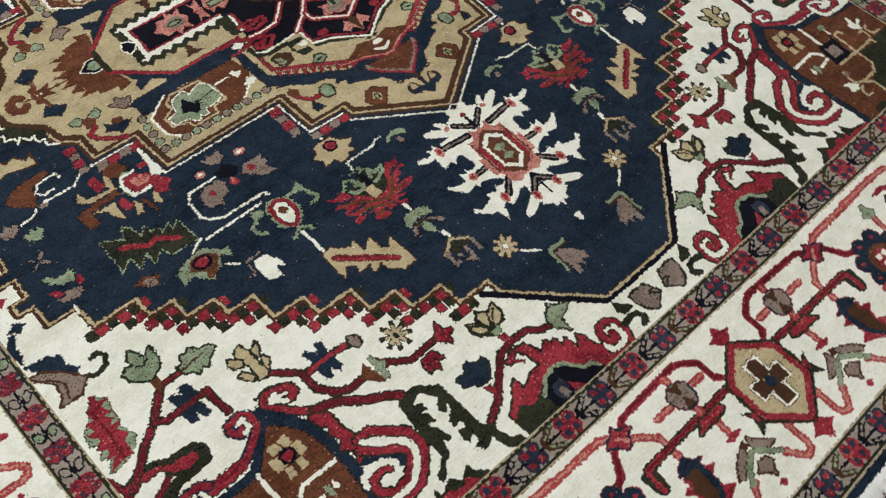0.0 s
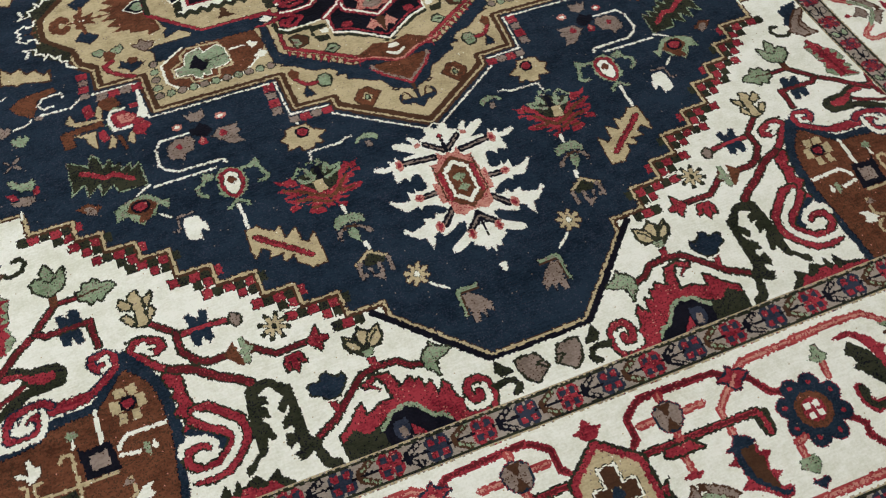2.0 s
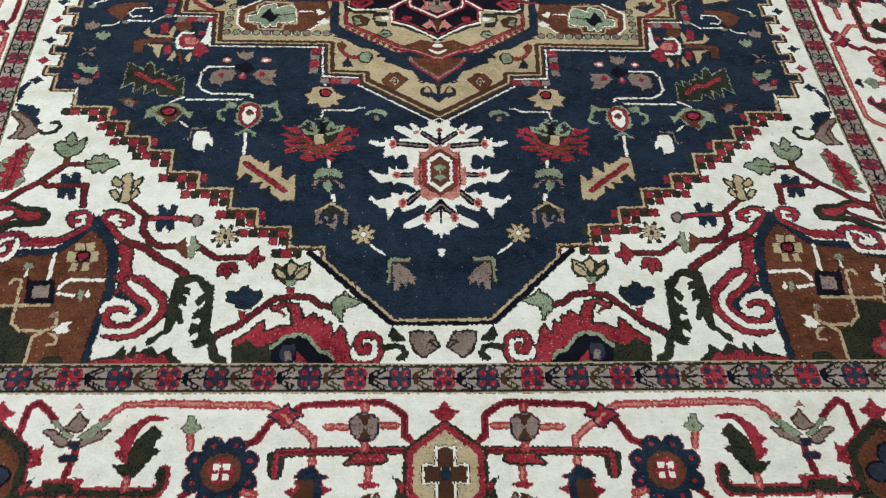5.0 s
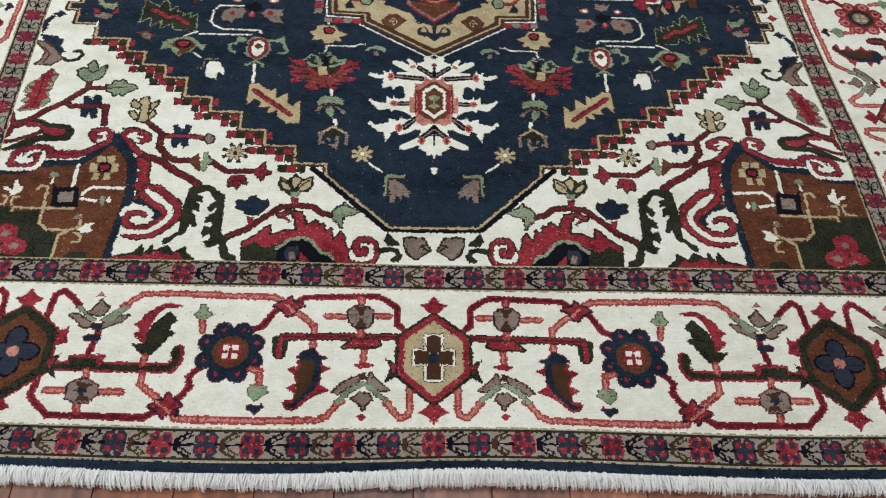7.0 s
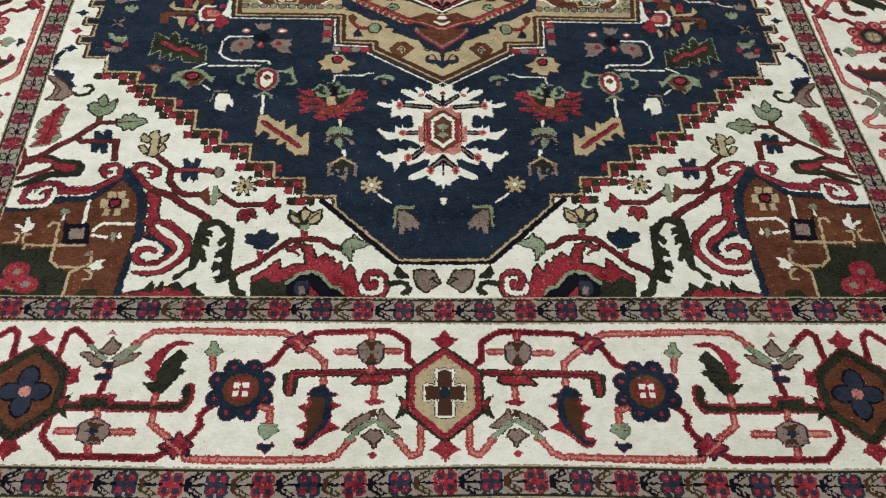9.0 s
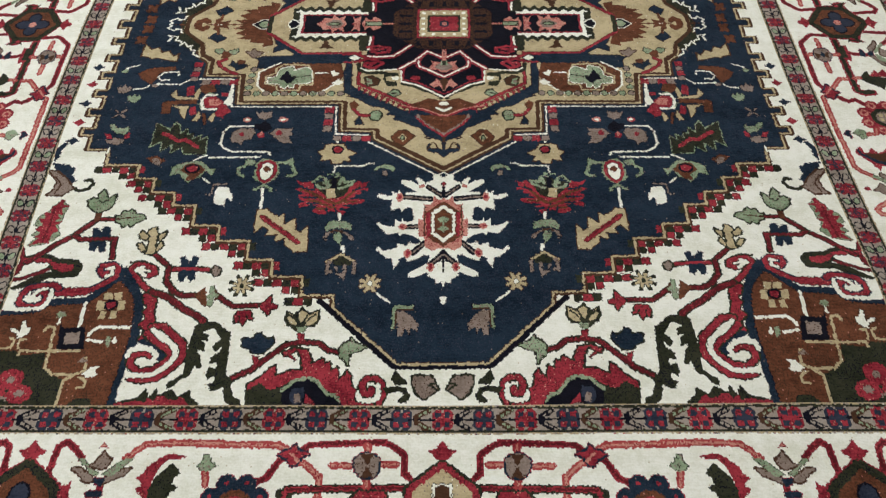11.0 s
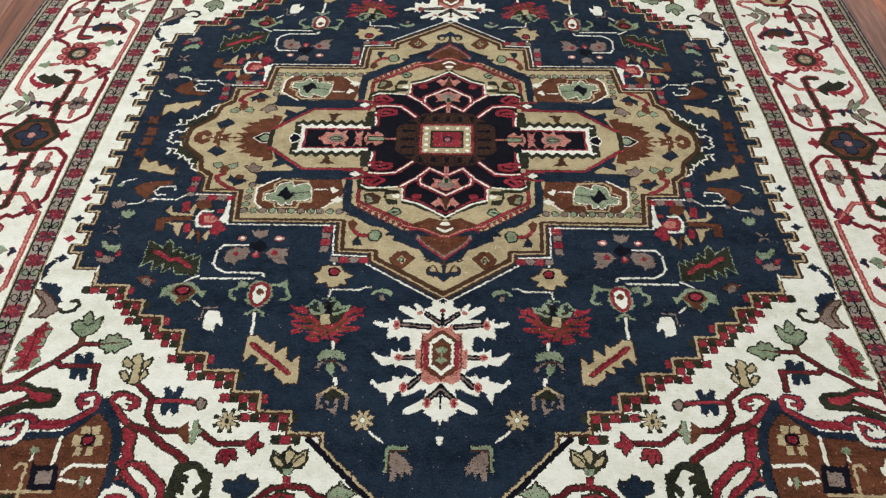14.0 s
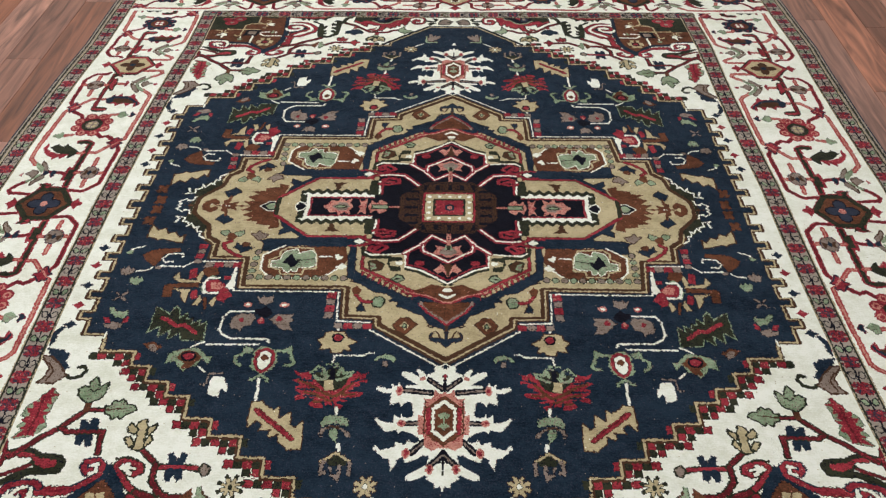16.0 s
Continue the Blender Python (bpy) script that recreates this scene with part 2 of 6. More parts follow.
def spray(u, v, ink, petals=8, size=1.0):
    """A small star of short strokes."""
    for k in range(petals):
        a = math.pi / petals + 2 * math.pi * k / petals
        line(ink, 0.75 * size, (u + 0.6 * size * math.cos(a), v + 0.6 * size * math.sin(a)), (u + 1.9 * size * math.cos(a), v + 1.9 * size * math.sin(a)))


def tulip(u, v, ink, rim="", size=1.0, up=1):
    """A three-lobed bud."""
    shape = [(u + a * size, v + b * size * up) for a, b in ((-2.3, -0.6), (-1.5, -1.8), (-0.9, -1.1), (0, -2.4), (0.9, -1.1), (1.5, -1.8), (2.3, -0.6), (1.6, 1.0), (0.6, 1.9), (-0.6, 1.9), (-1.6, 1.0))]
    fill(ink, *shape)
    if rim:
        line(rim, 0.4, *shape, shape[0])


def box_cross(u, v, ink, size=1.0):
    """A squat four-lobed blossom."""
    for s in (-1, 1):
        fill(ink, (u - 1.9 * size, v + 0.5 * s * size), (u - 1.7 * size, v + 2.2 * s * size), (u - 0.5 * size, v + 2.4 * s * size), (u, v + 1.5 * s * size), (u + 0.5 * size, v + 2.4 * s * size), (u + 1.7 * size, v + 2.2 * s * size), (u + 1.9 * size, v + 0.5 * s * size))
    fill(ink, (u - 1.4 * size, v - 0.6), (u + 1.4 * size, v - 0.6), (u + 1.4 * size, v + 0.6), (u - 1.4 * size, v + 0.6))


# field
fill("navy", (-1, -1), (90, -1), (90, 115), (-1, 115))
STEPS = [(0, 100.6), (8.4, 100.6), (21.2, 88.2), (21.4, 85.3), (27.7, 85.2), (27.8, 80.7), (34.0, 80.7), (34.2, 76.5), (39.4, 76.5), (39.5, 71.6), (45.9, 71.6), (46.1, 67.6), (51.7, 67.5), (51.9, 62.1), (56.6, 62.0), (56.8, 58.3), (61.7, 58.2), (61.8, 54.2), (65.9, 54.0), (66.0, 50.0), (73.3, 50.0), (73.5, 45.2)]
# ivory corner pieces with stepped edges
motif("corner_piece", "ivory corner piece with scrolling stems and leaves", "")
fill("ivory", *STEPS, (83.5, 45.2), (83.5, -1), (90, -1), (90, 112), (-1, 112))
fill("ivory", (78.4, -1), (84.2, -1), (84.2, 46), (78.4, 46))
fill("navy", (70, -1), (78.4, -1), (78.4, 45), (70, 45))
for k in range(-1, 6):
    fill("navy", (78.0, 6.54 * k + 5.6), (81.0, 6.54 * k + 5.6), (81.0, 6.54 * k + 7.9), (78.0, 6.54 * k + 7.9))
motif("stepped_outline", "stepped tan and brown outline with red and dark green checks", "")
DENTIL = [p for k in range(-1, 6) for p in ((78.4, 6.54 * k + 1.4), (78.4, 6.54 * k + 5.6), (81.0, 6.54 * k + 5.6), (81.0, 6.54 * k + 7.9))] + [(78.5, 40.6), (78.5, 45.2), (73.5, 45.2)]
line("brown", 0.9, *[(u + 0.3, v + 0.15) for u, v in DENTIL])
line("gold", 0.42, *[(u - 0.1, v) for u, v in DENTIL])
for n, ((a, b), (c, d)) in enumerate(zip(STEPS[3:-1:2], STEPS[4::2])):
    for k in range(2 if n == 0 else -1, 6):
        e = a + 0.3 + 1.85 * k
        if e < c + 1.6:
            fill("crimson" if (k + n) % 2 else "olive", (e, b + 0.5), (e + 1.8, b + 0.5), (e + 1.8, b + 2.5), (e, b + 2.5))
    for k in range(2 if n else 0):
        e = a + 0.3 + 1.85 * k
        fill("olive" if (k + n) % 2 else "crimson", (e, b + 2.5), (e + 1.7, b + 2.5), (e + 1.7, b + 4.3), (e, b + 4.3))
line("brown", 0.9, *[(u + 0.2, v + 0.4) for u, v in STEPS])
line("black", 1.2, (-1, 101.1), (9.0, 101.1), (22.2, 88.3), (24.0, 86.6))
line("gold", 0.5, *STEPS)
# spandrel drawing
motif("olive_hook", "dark olive hook with red heart", "")
line("wine", 1.3, (86.0, 80.6), (84.9, 79.5), (84.3, 76.6), (85.2, 74.3), (86.5, 71.7))
fill("olive", (84.9, 75.6), (81.8, 75.0), (79.0, 75.1), (77.2, 76.1), (73.2, 76.4), (71.9, 78.0), (72.5, 80.6), (75.1, 81.0), (78.1, 81.0), (80.2, 82.4), (84.1, 83.9), (85.4, 83.5), (83.0, 81.9), (80.3, 79.9), (77.8, 79.2))
fill("ivory", (83.8, 79.7), (81.9, 77.4), (79.5, 77.2), (78.7, 77.8), (80.4, 79.6), (83.2, 81.3))
fill("crimson", (79.4, 76.7), (77.3, 77.3), (73.9, 77.8), (73.9, 79.1), (75.9, 79.5), (77.8, 78.6))
line("crimson", 1.0, (84.5, 76.6), (82.0, 76.5), (79.2, 76.7))
line("wine", 1.0, (85.8, 81.7), (83.2, 81.0), (80.8, 79.9), (78.9, 78.9))
motif("brown_panel", "brown corner panel with pale vines, a square and yellow blossom", "")
fill("navy", (64.3, 77.6), (62.3, 80.9), (59.2, 84.7), (58.1, 86.4), (57.5, 91.3), (57.2, 95.5), (57.8, 98.3), (58.2, 102.8), (58.6, 105.8), (58.2, 109.6), (86.6, 109.9), (93.4, 89.0), (85.1, 88.7), (81.5, 88.5), (78.6, 87.7), (77.2, 86.0), (73.7, 85.8), (70.0, 85.7), (67.1, 83.3), (64.9, 81.0))
fill("rust", (63.6, 81.7), (62.0, 83.5), (60.3, 85.7), (59.5, 87.9), (59.0, 91.3), (58.9, 94.6), (59.0, 98.3), (59.2, 101.5), (59.6, 104.5), (59.7, 107.5), (60.0, 109.6), (86.6, 109.9), (93.1, 89.9), (84.8, 89.7), (81.1, 89.6), (78.0, 89.1), (76.6, 87.6), (73.4, 87.2), (69.3, 87.0), (66.9, 84.8), (65.0, 82.5))
fill("olive", (90.6, 97.6), (82.4, 97.7), (79.6, 97.7), (78.7, 98.8), (73.8, 98.1), (73.5, 101.2), (71.9, 102.7), (69.0, 103.9), (68.9, 106.4), (68.7, 109.7), (86.6, 109.9))
fill("olive", (65.8, 107.6), (63.1, 107.6), (62.3, 109.7), (67.7, 109.7))
oval("crimson", 78.7, 103.7, 2.35, 2.07)
oval("taupe", 78.6, 103.9, 0.76, 0.69)
oval("crimson", 76.2, 106.8, 2.32, 1.85)
oval("taupe", 76.2, 106.6, 0.89, 0.68)
oval("crimson", 80.4, 106.7, 1.70, 1.26)
fill("taupe", (79.7, 106.9), (78.0, 107.5), (78.0, 108.1), (79.4, 107.8))
rimmed("ivory", "brown", 0.25, (82.2, 92.7), (81.2, 92.7), (80.3, 93.6), (80.4, 91.3), (79.9, 90.9), (79.2, 92.6), (78.5, 92.5), (78.4, 93.6), (79.5, 94.9), (80.2, 94.9), (80.7, 93.8), (81.7, 93.5))
fill("black", (73.1, 91.0), (72.2, 92.7), (68.0, 92.5), (67.0, 97.3), (72.1, 97.4), (72.5, 94.8))
fill("taupe", (71.4, 93.8), (68.6, 93.6), (68.3, 96.1), (71.2, 96.3))
line("gold", 0.56, (75.6, 93.2), (75.0, 92.3), (73.8, 92.5), (73.6, 94.8), (73.3, 97.8), (73.2, 101.2), (71.4, 102.7), (67.3, 102.9), (66.7, 102.4))
line("gold", 0.56, (78.9, 98.7), (78.7, 97.7), (73.3, 97.8), (67.7, 97.7))
line("gold", 0.56, (67.3, 102.9), (69.0, 104.0), (68.9, 106.4), (68.9, 109.0))
line("gold", 0.52, (66.7, 102.7), (65.6, 102.0), (65.9, 100.0), (66.8, 99.9), (66.2, 99.3))
line("gold", 0.52, (66.2, 103.3), (65.0, 103.9), (64.8, 105.4), (66.2, 105.5))
line("gold", 0.45, (82.9, 97.3), (80.8, 97.0), (80.6, 95.4), (81.5, 94.9))
line("gold", 0.45, (79.4, 97.2), (79.7, 95.4), (78.5, 95.3))
line("ivory", 0.76, (69.4, 87.1), (69.4, 88.1), (69.3, 92.2))
line("ivory", 0.72, (66.9, 94.3), (66.4, 93.3), (65.3, 92.5), (59.6, 92.6))
line("ivory", 0.64, (66.8, 95.4), (64.2, 95.8))
fill("green", (74.4, 89.7), (74.0, 88.9), (72.9, 88.9), (72.4, 89.9), (73.2, 90.6), (74.0, 90.3))
line("ivory", 0.56, (73.4, 90.6), (73.5, 91.8))
fill("green", (63.5, 95.6), (63.2, 94.6), (62.6, 95.0), (62.4, 95.8), (62.5, 97.0), (63.2, 96.3))
fill("ivory", (62.3, 95.6), (61.7, 94.7), (61.1, 95.7), (61.7, 96.4))
fill("ivory", (66.0, 102.6), (65.4, 102.1), (64.6, 101.1), (63.1, 101.0), (63.7, 102.0), (63.0, 102.8), (63.7, 103.2), (64.9, 103.4))
fill("taupe", (67.4, 100.0), (66.5, 99.1), (65.6, 100.0), (66.5, 100.3))
fill("gold", (66.2, 84.6), (64.8, 84.5), (64.2, 86.3), (66.2, 86.1))
fill("gold", (64.3, 84.5), (62.7, 84.5), (62.7, 86.3), (63.9, 86.3))
fill("gold", (67.2, 86.5), (65.8, 86.4), (65.2, 88.6), (67.0, 88.8))
fill("gold", (63.1, 86.4), (61.7, 86.4), (61.6, 88.5), (63.1, 88.8))
fill("gold", (65.9, 88.8), (64.8, 88.9), (64.9, 90.6), (66.2, 90.6))
fill("gold", (64.0, 88.7), (62.7, 88.9), (62.7, 90.6), (64.0, 90.6))
oval("black", 64.4, 87.5, 1.33, 1.32)
oval("crimson", 64.4, 87.5, 0.92, 0.83)
motif("scroll", "crimson curling scroll with dark outline", "")
vine("crimson", "navy", 1.08, (76.2, 84.7), (72.9, 84.7), (69.6, 84.1), (66.9, 82.4), (64.9, 80.7), (64.7, 78.8), (65.9, 77.6), (68.0, 77.9), (68.4, 79.1), (67.5, 80.3), (66.6, 79.6))
fill("crimson", (75.4, 83.2), (70.1, 83.2), (69.8, 85.2), (74.9, 85.5))
vine("crimson", "navy", 1.15, (75.5, 83.5), (76.6, 82.7), (79.4, 82.8), (81.6, 83.6), (82.7, 85.2), (82.7, 86.7), (81.4, 87.8), (78.9, 87.8), (77.7, 86.8), (77.4, 85.5), (78.1, 84.3), (79.3, 84.3), (80.0, 85.1))
line("ivory", 0.9, (87.3, 88.5), (85.2, 88.2), (81.5, 88.5), (77.9, 88.2), (76.8, 86.6), (76.8, 84.3))
line("ivory", 0.75, (78.0, 83.6), (79.6, 84.0), (80.4, 85.7), (79.3, 86.0))
line("ivory", 0.9, (83.5, 84.6), (83.8, 86.6), (84.1, 88.2))
line("ivory", 0.8, (67.0, 78.7), (65.9, 78.4), (65.8, 80.0), (66.8, 80.6))
fill("olive", (62.9, 76.9), (59.8, 76.5), (56.6, 78.3), (56.4, 79.8), (57.8, 77.8), (60.2, 77.3), (62.0, 77.9))
vine("crimson", "olive", 1.08, (57.4, 84.4), (59.6, 82.2), (61.6, 80.1), (62.1, 78.6), (61.2, 77.6), (59.5, 77.9), (57.6, 78.6), (57.2, 79.7), (58.3, 80.5), (59.6, 80.2))
line("ivory", 0.9, (61.1, 79.1), (60.0, 78.3), (60.1, 79.6), (59.2, 80.3))
motif("scroll", "crimson and ivory spiral with dark outline", "")
fill("navy", (63.6, 77.8), (61.2, 80.9), (59.1, 84.4), (58.4, 85.4), (58.0, 89.8), (57.7, 92.2), (57.3, 95.5), (58.6, 97.8), (58.5, 101.9), (58.6, 107.5), (58.5, 109.6), (60.1, 109.6), (59.7, 107.5), (59.3, 102.8), (59.2, 98.3), (58.9, 94.6), (59.2, 91.3), (59.8, 87.4), (61.0, 84.5), (63.2, 82.0))
rimmed("crimson", "olive", 0.35, (58.6, 84.9), (56.1, 84.2), (55.7, 86.6), (55.7, 89.3), (54.9, 91.7), (55.0, 93.6), (55.3, 95.0), (57.3, 95.3), (56.7, 94.3), (56.5, 93.2), (58.0, 92.0), (56.8, 90.8), (57.8, 89.1), (57.0, 88.1), (58.1, 86.9))
fill("navy", (57.3, 95.5), (54.8, 94.8), (51.8, 97.7), (51.0, 98.6), (52.0, 100.6), (53.7, 98.9), (53.3, 97.9), (54.8, 96.9), (56.7, 96.4))
vine("crimson", "olive", 1.15, (56.0, 93.9), (55.1, 94.8), (51.7, 97.3), (50.4, 98.3), (50.5, 99.3), (51.9, 100.9), (53.5, 101.9), (55.6, 102.2), (57.2, 101.2), (57.8, 99.9), (57.0, 98.5), (54.9, 98.2), (54.0, 98.9))
vine("crimson", "olive", 1.22, (55.3, 92.4), (53.1, 92.4), (50.6, 94.6), (48.6, 96.3), (48.2, 99.1), (48.7, 100.2), (50.6, 102.3), (52.2, 103.6), (54.9, 103.9), (56.9, 103.5))
line("ivory", 1.0, (54.8, 93.2), (53.0, 95.0), (50.7, 96.4), (49.7, 97.7), (49.6, 99.1), (50.8, 101.1), (53.0, 102.9), (57.5, 103.0))
line("ivory", 1.0, (58.5, 98.8), (58.0, 97.5), (55.1, 97.2), (53.7, 98.0), (53.1, 98.9), (53.6, 100.5))
oval("ivory", 55.6, 100.1, 1.06, 0.76)
motif("dark_dragon_leaf", "dark olive angular leaf with serrated edge", "")
fill("olive", (46.0, 91.3), (44.5, 91.8), (44.3, 93.0), (45.3, 93.7), (44.1, 94.4), (44.0, 95.8), (45.3, 95.6), (44.3, 96.3), (44.3, 97.9), (45.7, 97.7), (44.8, 99.0), (44.2, 101.5), (45.1, 101.7), (45.6, 100.8), (45.9, 103.1), (47.5, 103.9), (48.7, 105.3), (49.6, 105.8), (50.0, 104.6), (48.3, 103.5), (47.4, 102.6), (47.5, 99.1), (47.5, 95.4), (47.0, 92.1))
fill("olive", (46.0, 91.3), (43.0, 91.5), (41.4, 92.9), (39.9, 93.9), (39.9, 95.7), (39.6, 98.9), (39.5, 101.6), (39.4, 103.0), (38.1, 103.8), (38.0, 105.6), (37.6, 107.3), (35.9, 108.1), (35.8, 109.4), (37.7, 109.4), (39.1, 107.9), (39.6, 105.2), (40.9, 106.2), (41.9, 106.0), (42.5, 105.0), (41.2, 104.1), (41.7, 103.2), (42.6, 103.9), (43.2, 102.6), (42.7, 101.2), (41.5, 101.7), (41.6, 100.3), (42.9, 100.8), (42.8, 99.2), (41.4, 98.1), (41.3, 97.1), (42.4, 98.1), (43.0, 96.9), (41.6, 95.1), (42.6, 94.1), (43.1, 93.2), (44.3, 93.0))
fill("olive", (58.3, 109.8), (58.6, 108.4), (54.9, 107.6), (53.3, 105.5), (52.7, 107.5), (51.5, 105.3), (51.0, 107.0), (48.7, 105.6), (47.6, 107.4), (45.6, 105.9), (44.9, 107.4), (42.5, 109.7))
fill("crimson", (58.5, 109.7), (58.7, 108.6), (54.7, 108.2), (53.0, 108.2), (52.8, 107.5), (51.6, 108.2), (51.1, 107.3), (49.7, 107.3), (48.9, 107.9), (47.5, 107.9), (46.9, 107.4), (45.8, 108.1), (44.4, 109.6))
vine("wine", "olive", 1.15, (57.0, 84.4), (53.7, 85.6), (50.2, 88.4), (46.9, 90.2), (45.7, 91.3))
motif("vine", "crimson vine with green and gold leaves", "")
vine("wine", "olive", 0.86, (58.0, 75.2), (54.7, 78.2))
vine("crimson", "olive", 0.86, (54.4, 78.8), (50.8, 78.7), (47.4, 78.9), (45.8, 79.3))
vine("wine", "olive", 0.94, (54.7, 78.4), (54.7, 81.8), (52.9, 84.3), (50.7, 85.4), (48.4, 85.2))
vine("wine", "olive", 0.79, (43.9, 85.4), (41.8, 87.1), (40.5, 87.9), (35.4, 87.6))
fill("rust", (48.6, 85.3), (46.8, 83.1), (45.6, 87.8), (46.2, 88.0))
fill("brown", (45.0, 83.1), (43.9, 84.7), (43.5, 85.7), (44.3, 86.7))
vine("wine", "olive", 0.86, (38.2, 103.6), (35.0, 101.9), (31.8, 98.8), (29.2, 96.5), (27.1, 96.0), (23.2, 96.1), (21.3, 97.6), (19.4, 98.1))
fill("crimson", (27.5, 94.0), (26.0, 94.0), (25.9, 95.7), (27.2, 95.7))
fill("crimson", (35.2, 98.9), (33.9, 98.9), (33.9, 100.4), (34.9, 101.1))
vine("wine", "olive", 0.94, (71.7, 64.2), (71.6, 65.8), (73.7, 68.1), (75.6, 70.2), (78.5, 72.4), (81.0, 74.8), (83.5, 77.1))
vine("wine", "olive", 0.72, (70.7, 65.8), (67.9, 65.8))
vine("wine", "olive", 0.86, (75.5, 70.3), (73.9, 71.2), (66.9, 71.0), (67.0, 72.6), (66.6, 76.0))
fill("rust", (72.5, 64.0), (70.9, 64.0), (70.9, 65.6), (72.2, 66.7))
motif("navy_blossom", "small navy blossom with a notched edge", "")
fill("navy", (72.0, 68.1), (71.0, 68.1), (70.2, 69.2), (69.9, 67.8), (68.5, 68.0), (68.1, 70.6), (71.8, 70.6))
fill("navy", (72.0, 71.8), (68.6, 71.7), (68.4, 74.2), (69.3, 74.6), (70.2, 73.1), (70.6, 74.4), (71.7, 74.1))
motif("navy_blossom", "small navy blossom with a notched edge", "")
fill("navy", (52.8, 76.0), (52.0, 75.6), (50.8, 77.2), (50.1, 75.5), (49.1, 76.0), (49.3, 78.4), (52.4, 78.5))
fill("navy", (52.6, 79.2), (49.2, 79.1), (49.1, 81.2), (49.8, 82.1), (50.8, 80.6), (51.4, 82.1), (52.6, 81.6))
motif("vine_leaf", "green vine leaf with dark rim", "")
rimmed("green", "olive", 0.4, (74.6, 60.5), (73.7, 59.9), (72.5, 60.2), (72.8, 58.7), (72.0, 57.5), (71.2, 58.7), (70.7, 60.1), (69.2, 58.9), (69.2, 61.2), (70.0, 63.0), (71.8, 63.9), (73.1, 63.3), (74.3, 61.9))
line("olive", 0.3, (72.5, 60.5), (71.9, 61.3), (70.6, 60.4))
motif("vine_leaf", "green vine leaf with dark rim", "")
rimmed("green", "olive", 0.4, (67.9, 64.9), (67.0, 64.9), (66.6, 63.5), (65.6, 64.0), (64.9, 63.2), (63.9, 64.5), (62.3, 64.8), (61.8, 65.6), (63.6, 66.8), (64.3, 67.9), (65.0, 67.1), (65.9, 67.9), (66.6, 66.9), (67.5, 66.6))
line("brown", 0.35, (67.6, 65.8), (65.7, 65.5), (63.8, 65.4))
motif("gold_blossom", "gold blossom with dark rim", "")
rimmed("gold", "olive", 0.4, (60.0, 68.4), (59.1, 68.1), (58.3, 70.2), (58.6, 72.9), (57.8, 74.5), (58.8, 75.1), (60.0, 74.8), (59.7, 71.9), (60.4, 69.7))
rimmed("gold", "olive", 0.4, (62.1, 70.0), (61.7, 69.1), (60.3, 70.3), (60.5, 71.3), (61.7, 70.9))
rimmed("gold", "olive", 0.4, (58.2, 70.3), (56.7, 69.2), (57.0, 70.5), (57.8, 71.5))
rimmed("gold", "olive", 0.4, (62.0, 72.5), (61.3, 72.3), (60.1, 73.9), (60.8, 74.3), (61.6, 73.5))
rimmed("gold", "olive", 0.4, (58.0, 72.9), (57.2, 71.9), (56.9, 72.9), (57.8, 74.4))
motif("berry_bud", "small taupe bud", "")
rimmed("taupe", "olive", 0.35, (46.2, 79.2), (45.5, 78.1), (44.3, 78.9), (44.4, 80.2), (45.2, 80.6))
motif("green_bud", "light green cross-shaped bud", "")
fill("green", (45.8, 82.9), (44.9, 82.9), (44.7, 84.4), (43.8, 85.4), (44.5, 85.9), (44.6, 87.9), (45.6, 88.1), (45.8, 86.2), (46.4, 85.7), (45.7, 85.0))
motif("star_blossom", "small gold star blossom with dark rays", "")
spray(39.6, 83.0, "olive", 8, 1.25)
spray(39.6, 83.0, "gold", 8, 0.85)
oval("olive", 39.6, 83.0, 0.5)
motif("red_bud", "small red bud", "")
rimmed("crimson", "olive", 0.3, (39.9, 90.0), (39.5, 89.1), (37.1, 88.8), (36.4, 90.9), (37.4, 90.7), (38.0, 92.2), (38.8, 91.2), (39.7, 91.7))
line("olive", 0.35, (38.9, 91.2), (38.9, 90.1))
line("olive", 0.35, (37.4, 90.7), (37.7, 90.0))
motif("red_bud", "crimson arrow-shaped bud", "")
rimmed("crimson", "olive", 0.3, (35.5, 87.7), (34.4, 86.6), (33.4, 85.3), (33.4, 87.2), (32.0, 87.6), (32.0, 88.3), (33.2, 88.5), (33.6, 89.9), (34.7, 88.8))
motif("navy_tulip", "navy tulip bud", "")
rimmed("navy", "olive", 0.3, (37.6, 95.2), (36.7, 95.0), (35.5, 95.4), (35.3, 94.3), (34.3, 94.0), (33.6, 94.9), (32.6, 95.4), (31.9, 94.7), (31.7, 96.1), (32.6, 97.5), (33.4, 98.4), (35.2, 98.4), (36.0, 97.5), (37.4, 96.9))
motif("shield_leaf", "gold veined shield-shaped leaf", "")
fill("olive", (30.4, 90.5), (30.1, 88.7), (28.5, 89.6), (27.1, 87.9), (25.6, 89.3), (23.7, 88.3), (23.4, 91.1), (24.4, 92.6), (26.0, 92.9), (26.1, 93.8), (27.3, 93.9), (29.7, 92.2))
fill("gold", (29.6, 89.4), (28.5, 90.3), (27.7, 91.4), (27.9, 92.1), (29.3, 91.6), (29.6, 90.5))
fill("gold", (27.7, 89.5), (27.1, 88.7), (26.1, 89.5), (26.5, 90.9), (27.0, 91.7), (27.6, 90.5))
fill("gold", (25.7, 90.0), (24.1, 89.1), (24.0, 90.9), (24.8, 92.0), (26.0, 92.3), (26.4, 91.7))
line("olive", 0.35, (29.3, 90.0), (28.1, 91.0), (27.1, 92.4))
line("olive", 0.35, (24.4, 89.7), (25.5, 90.6), (26.6, 92.4))
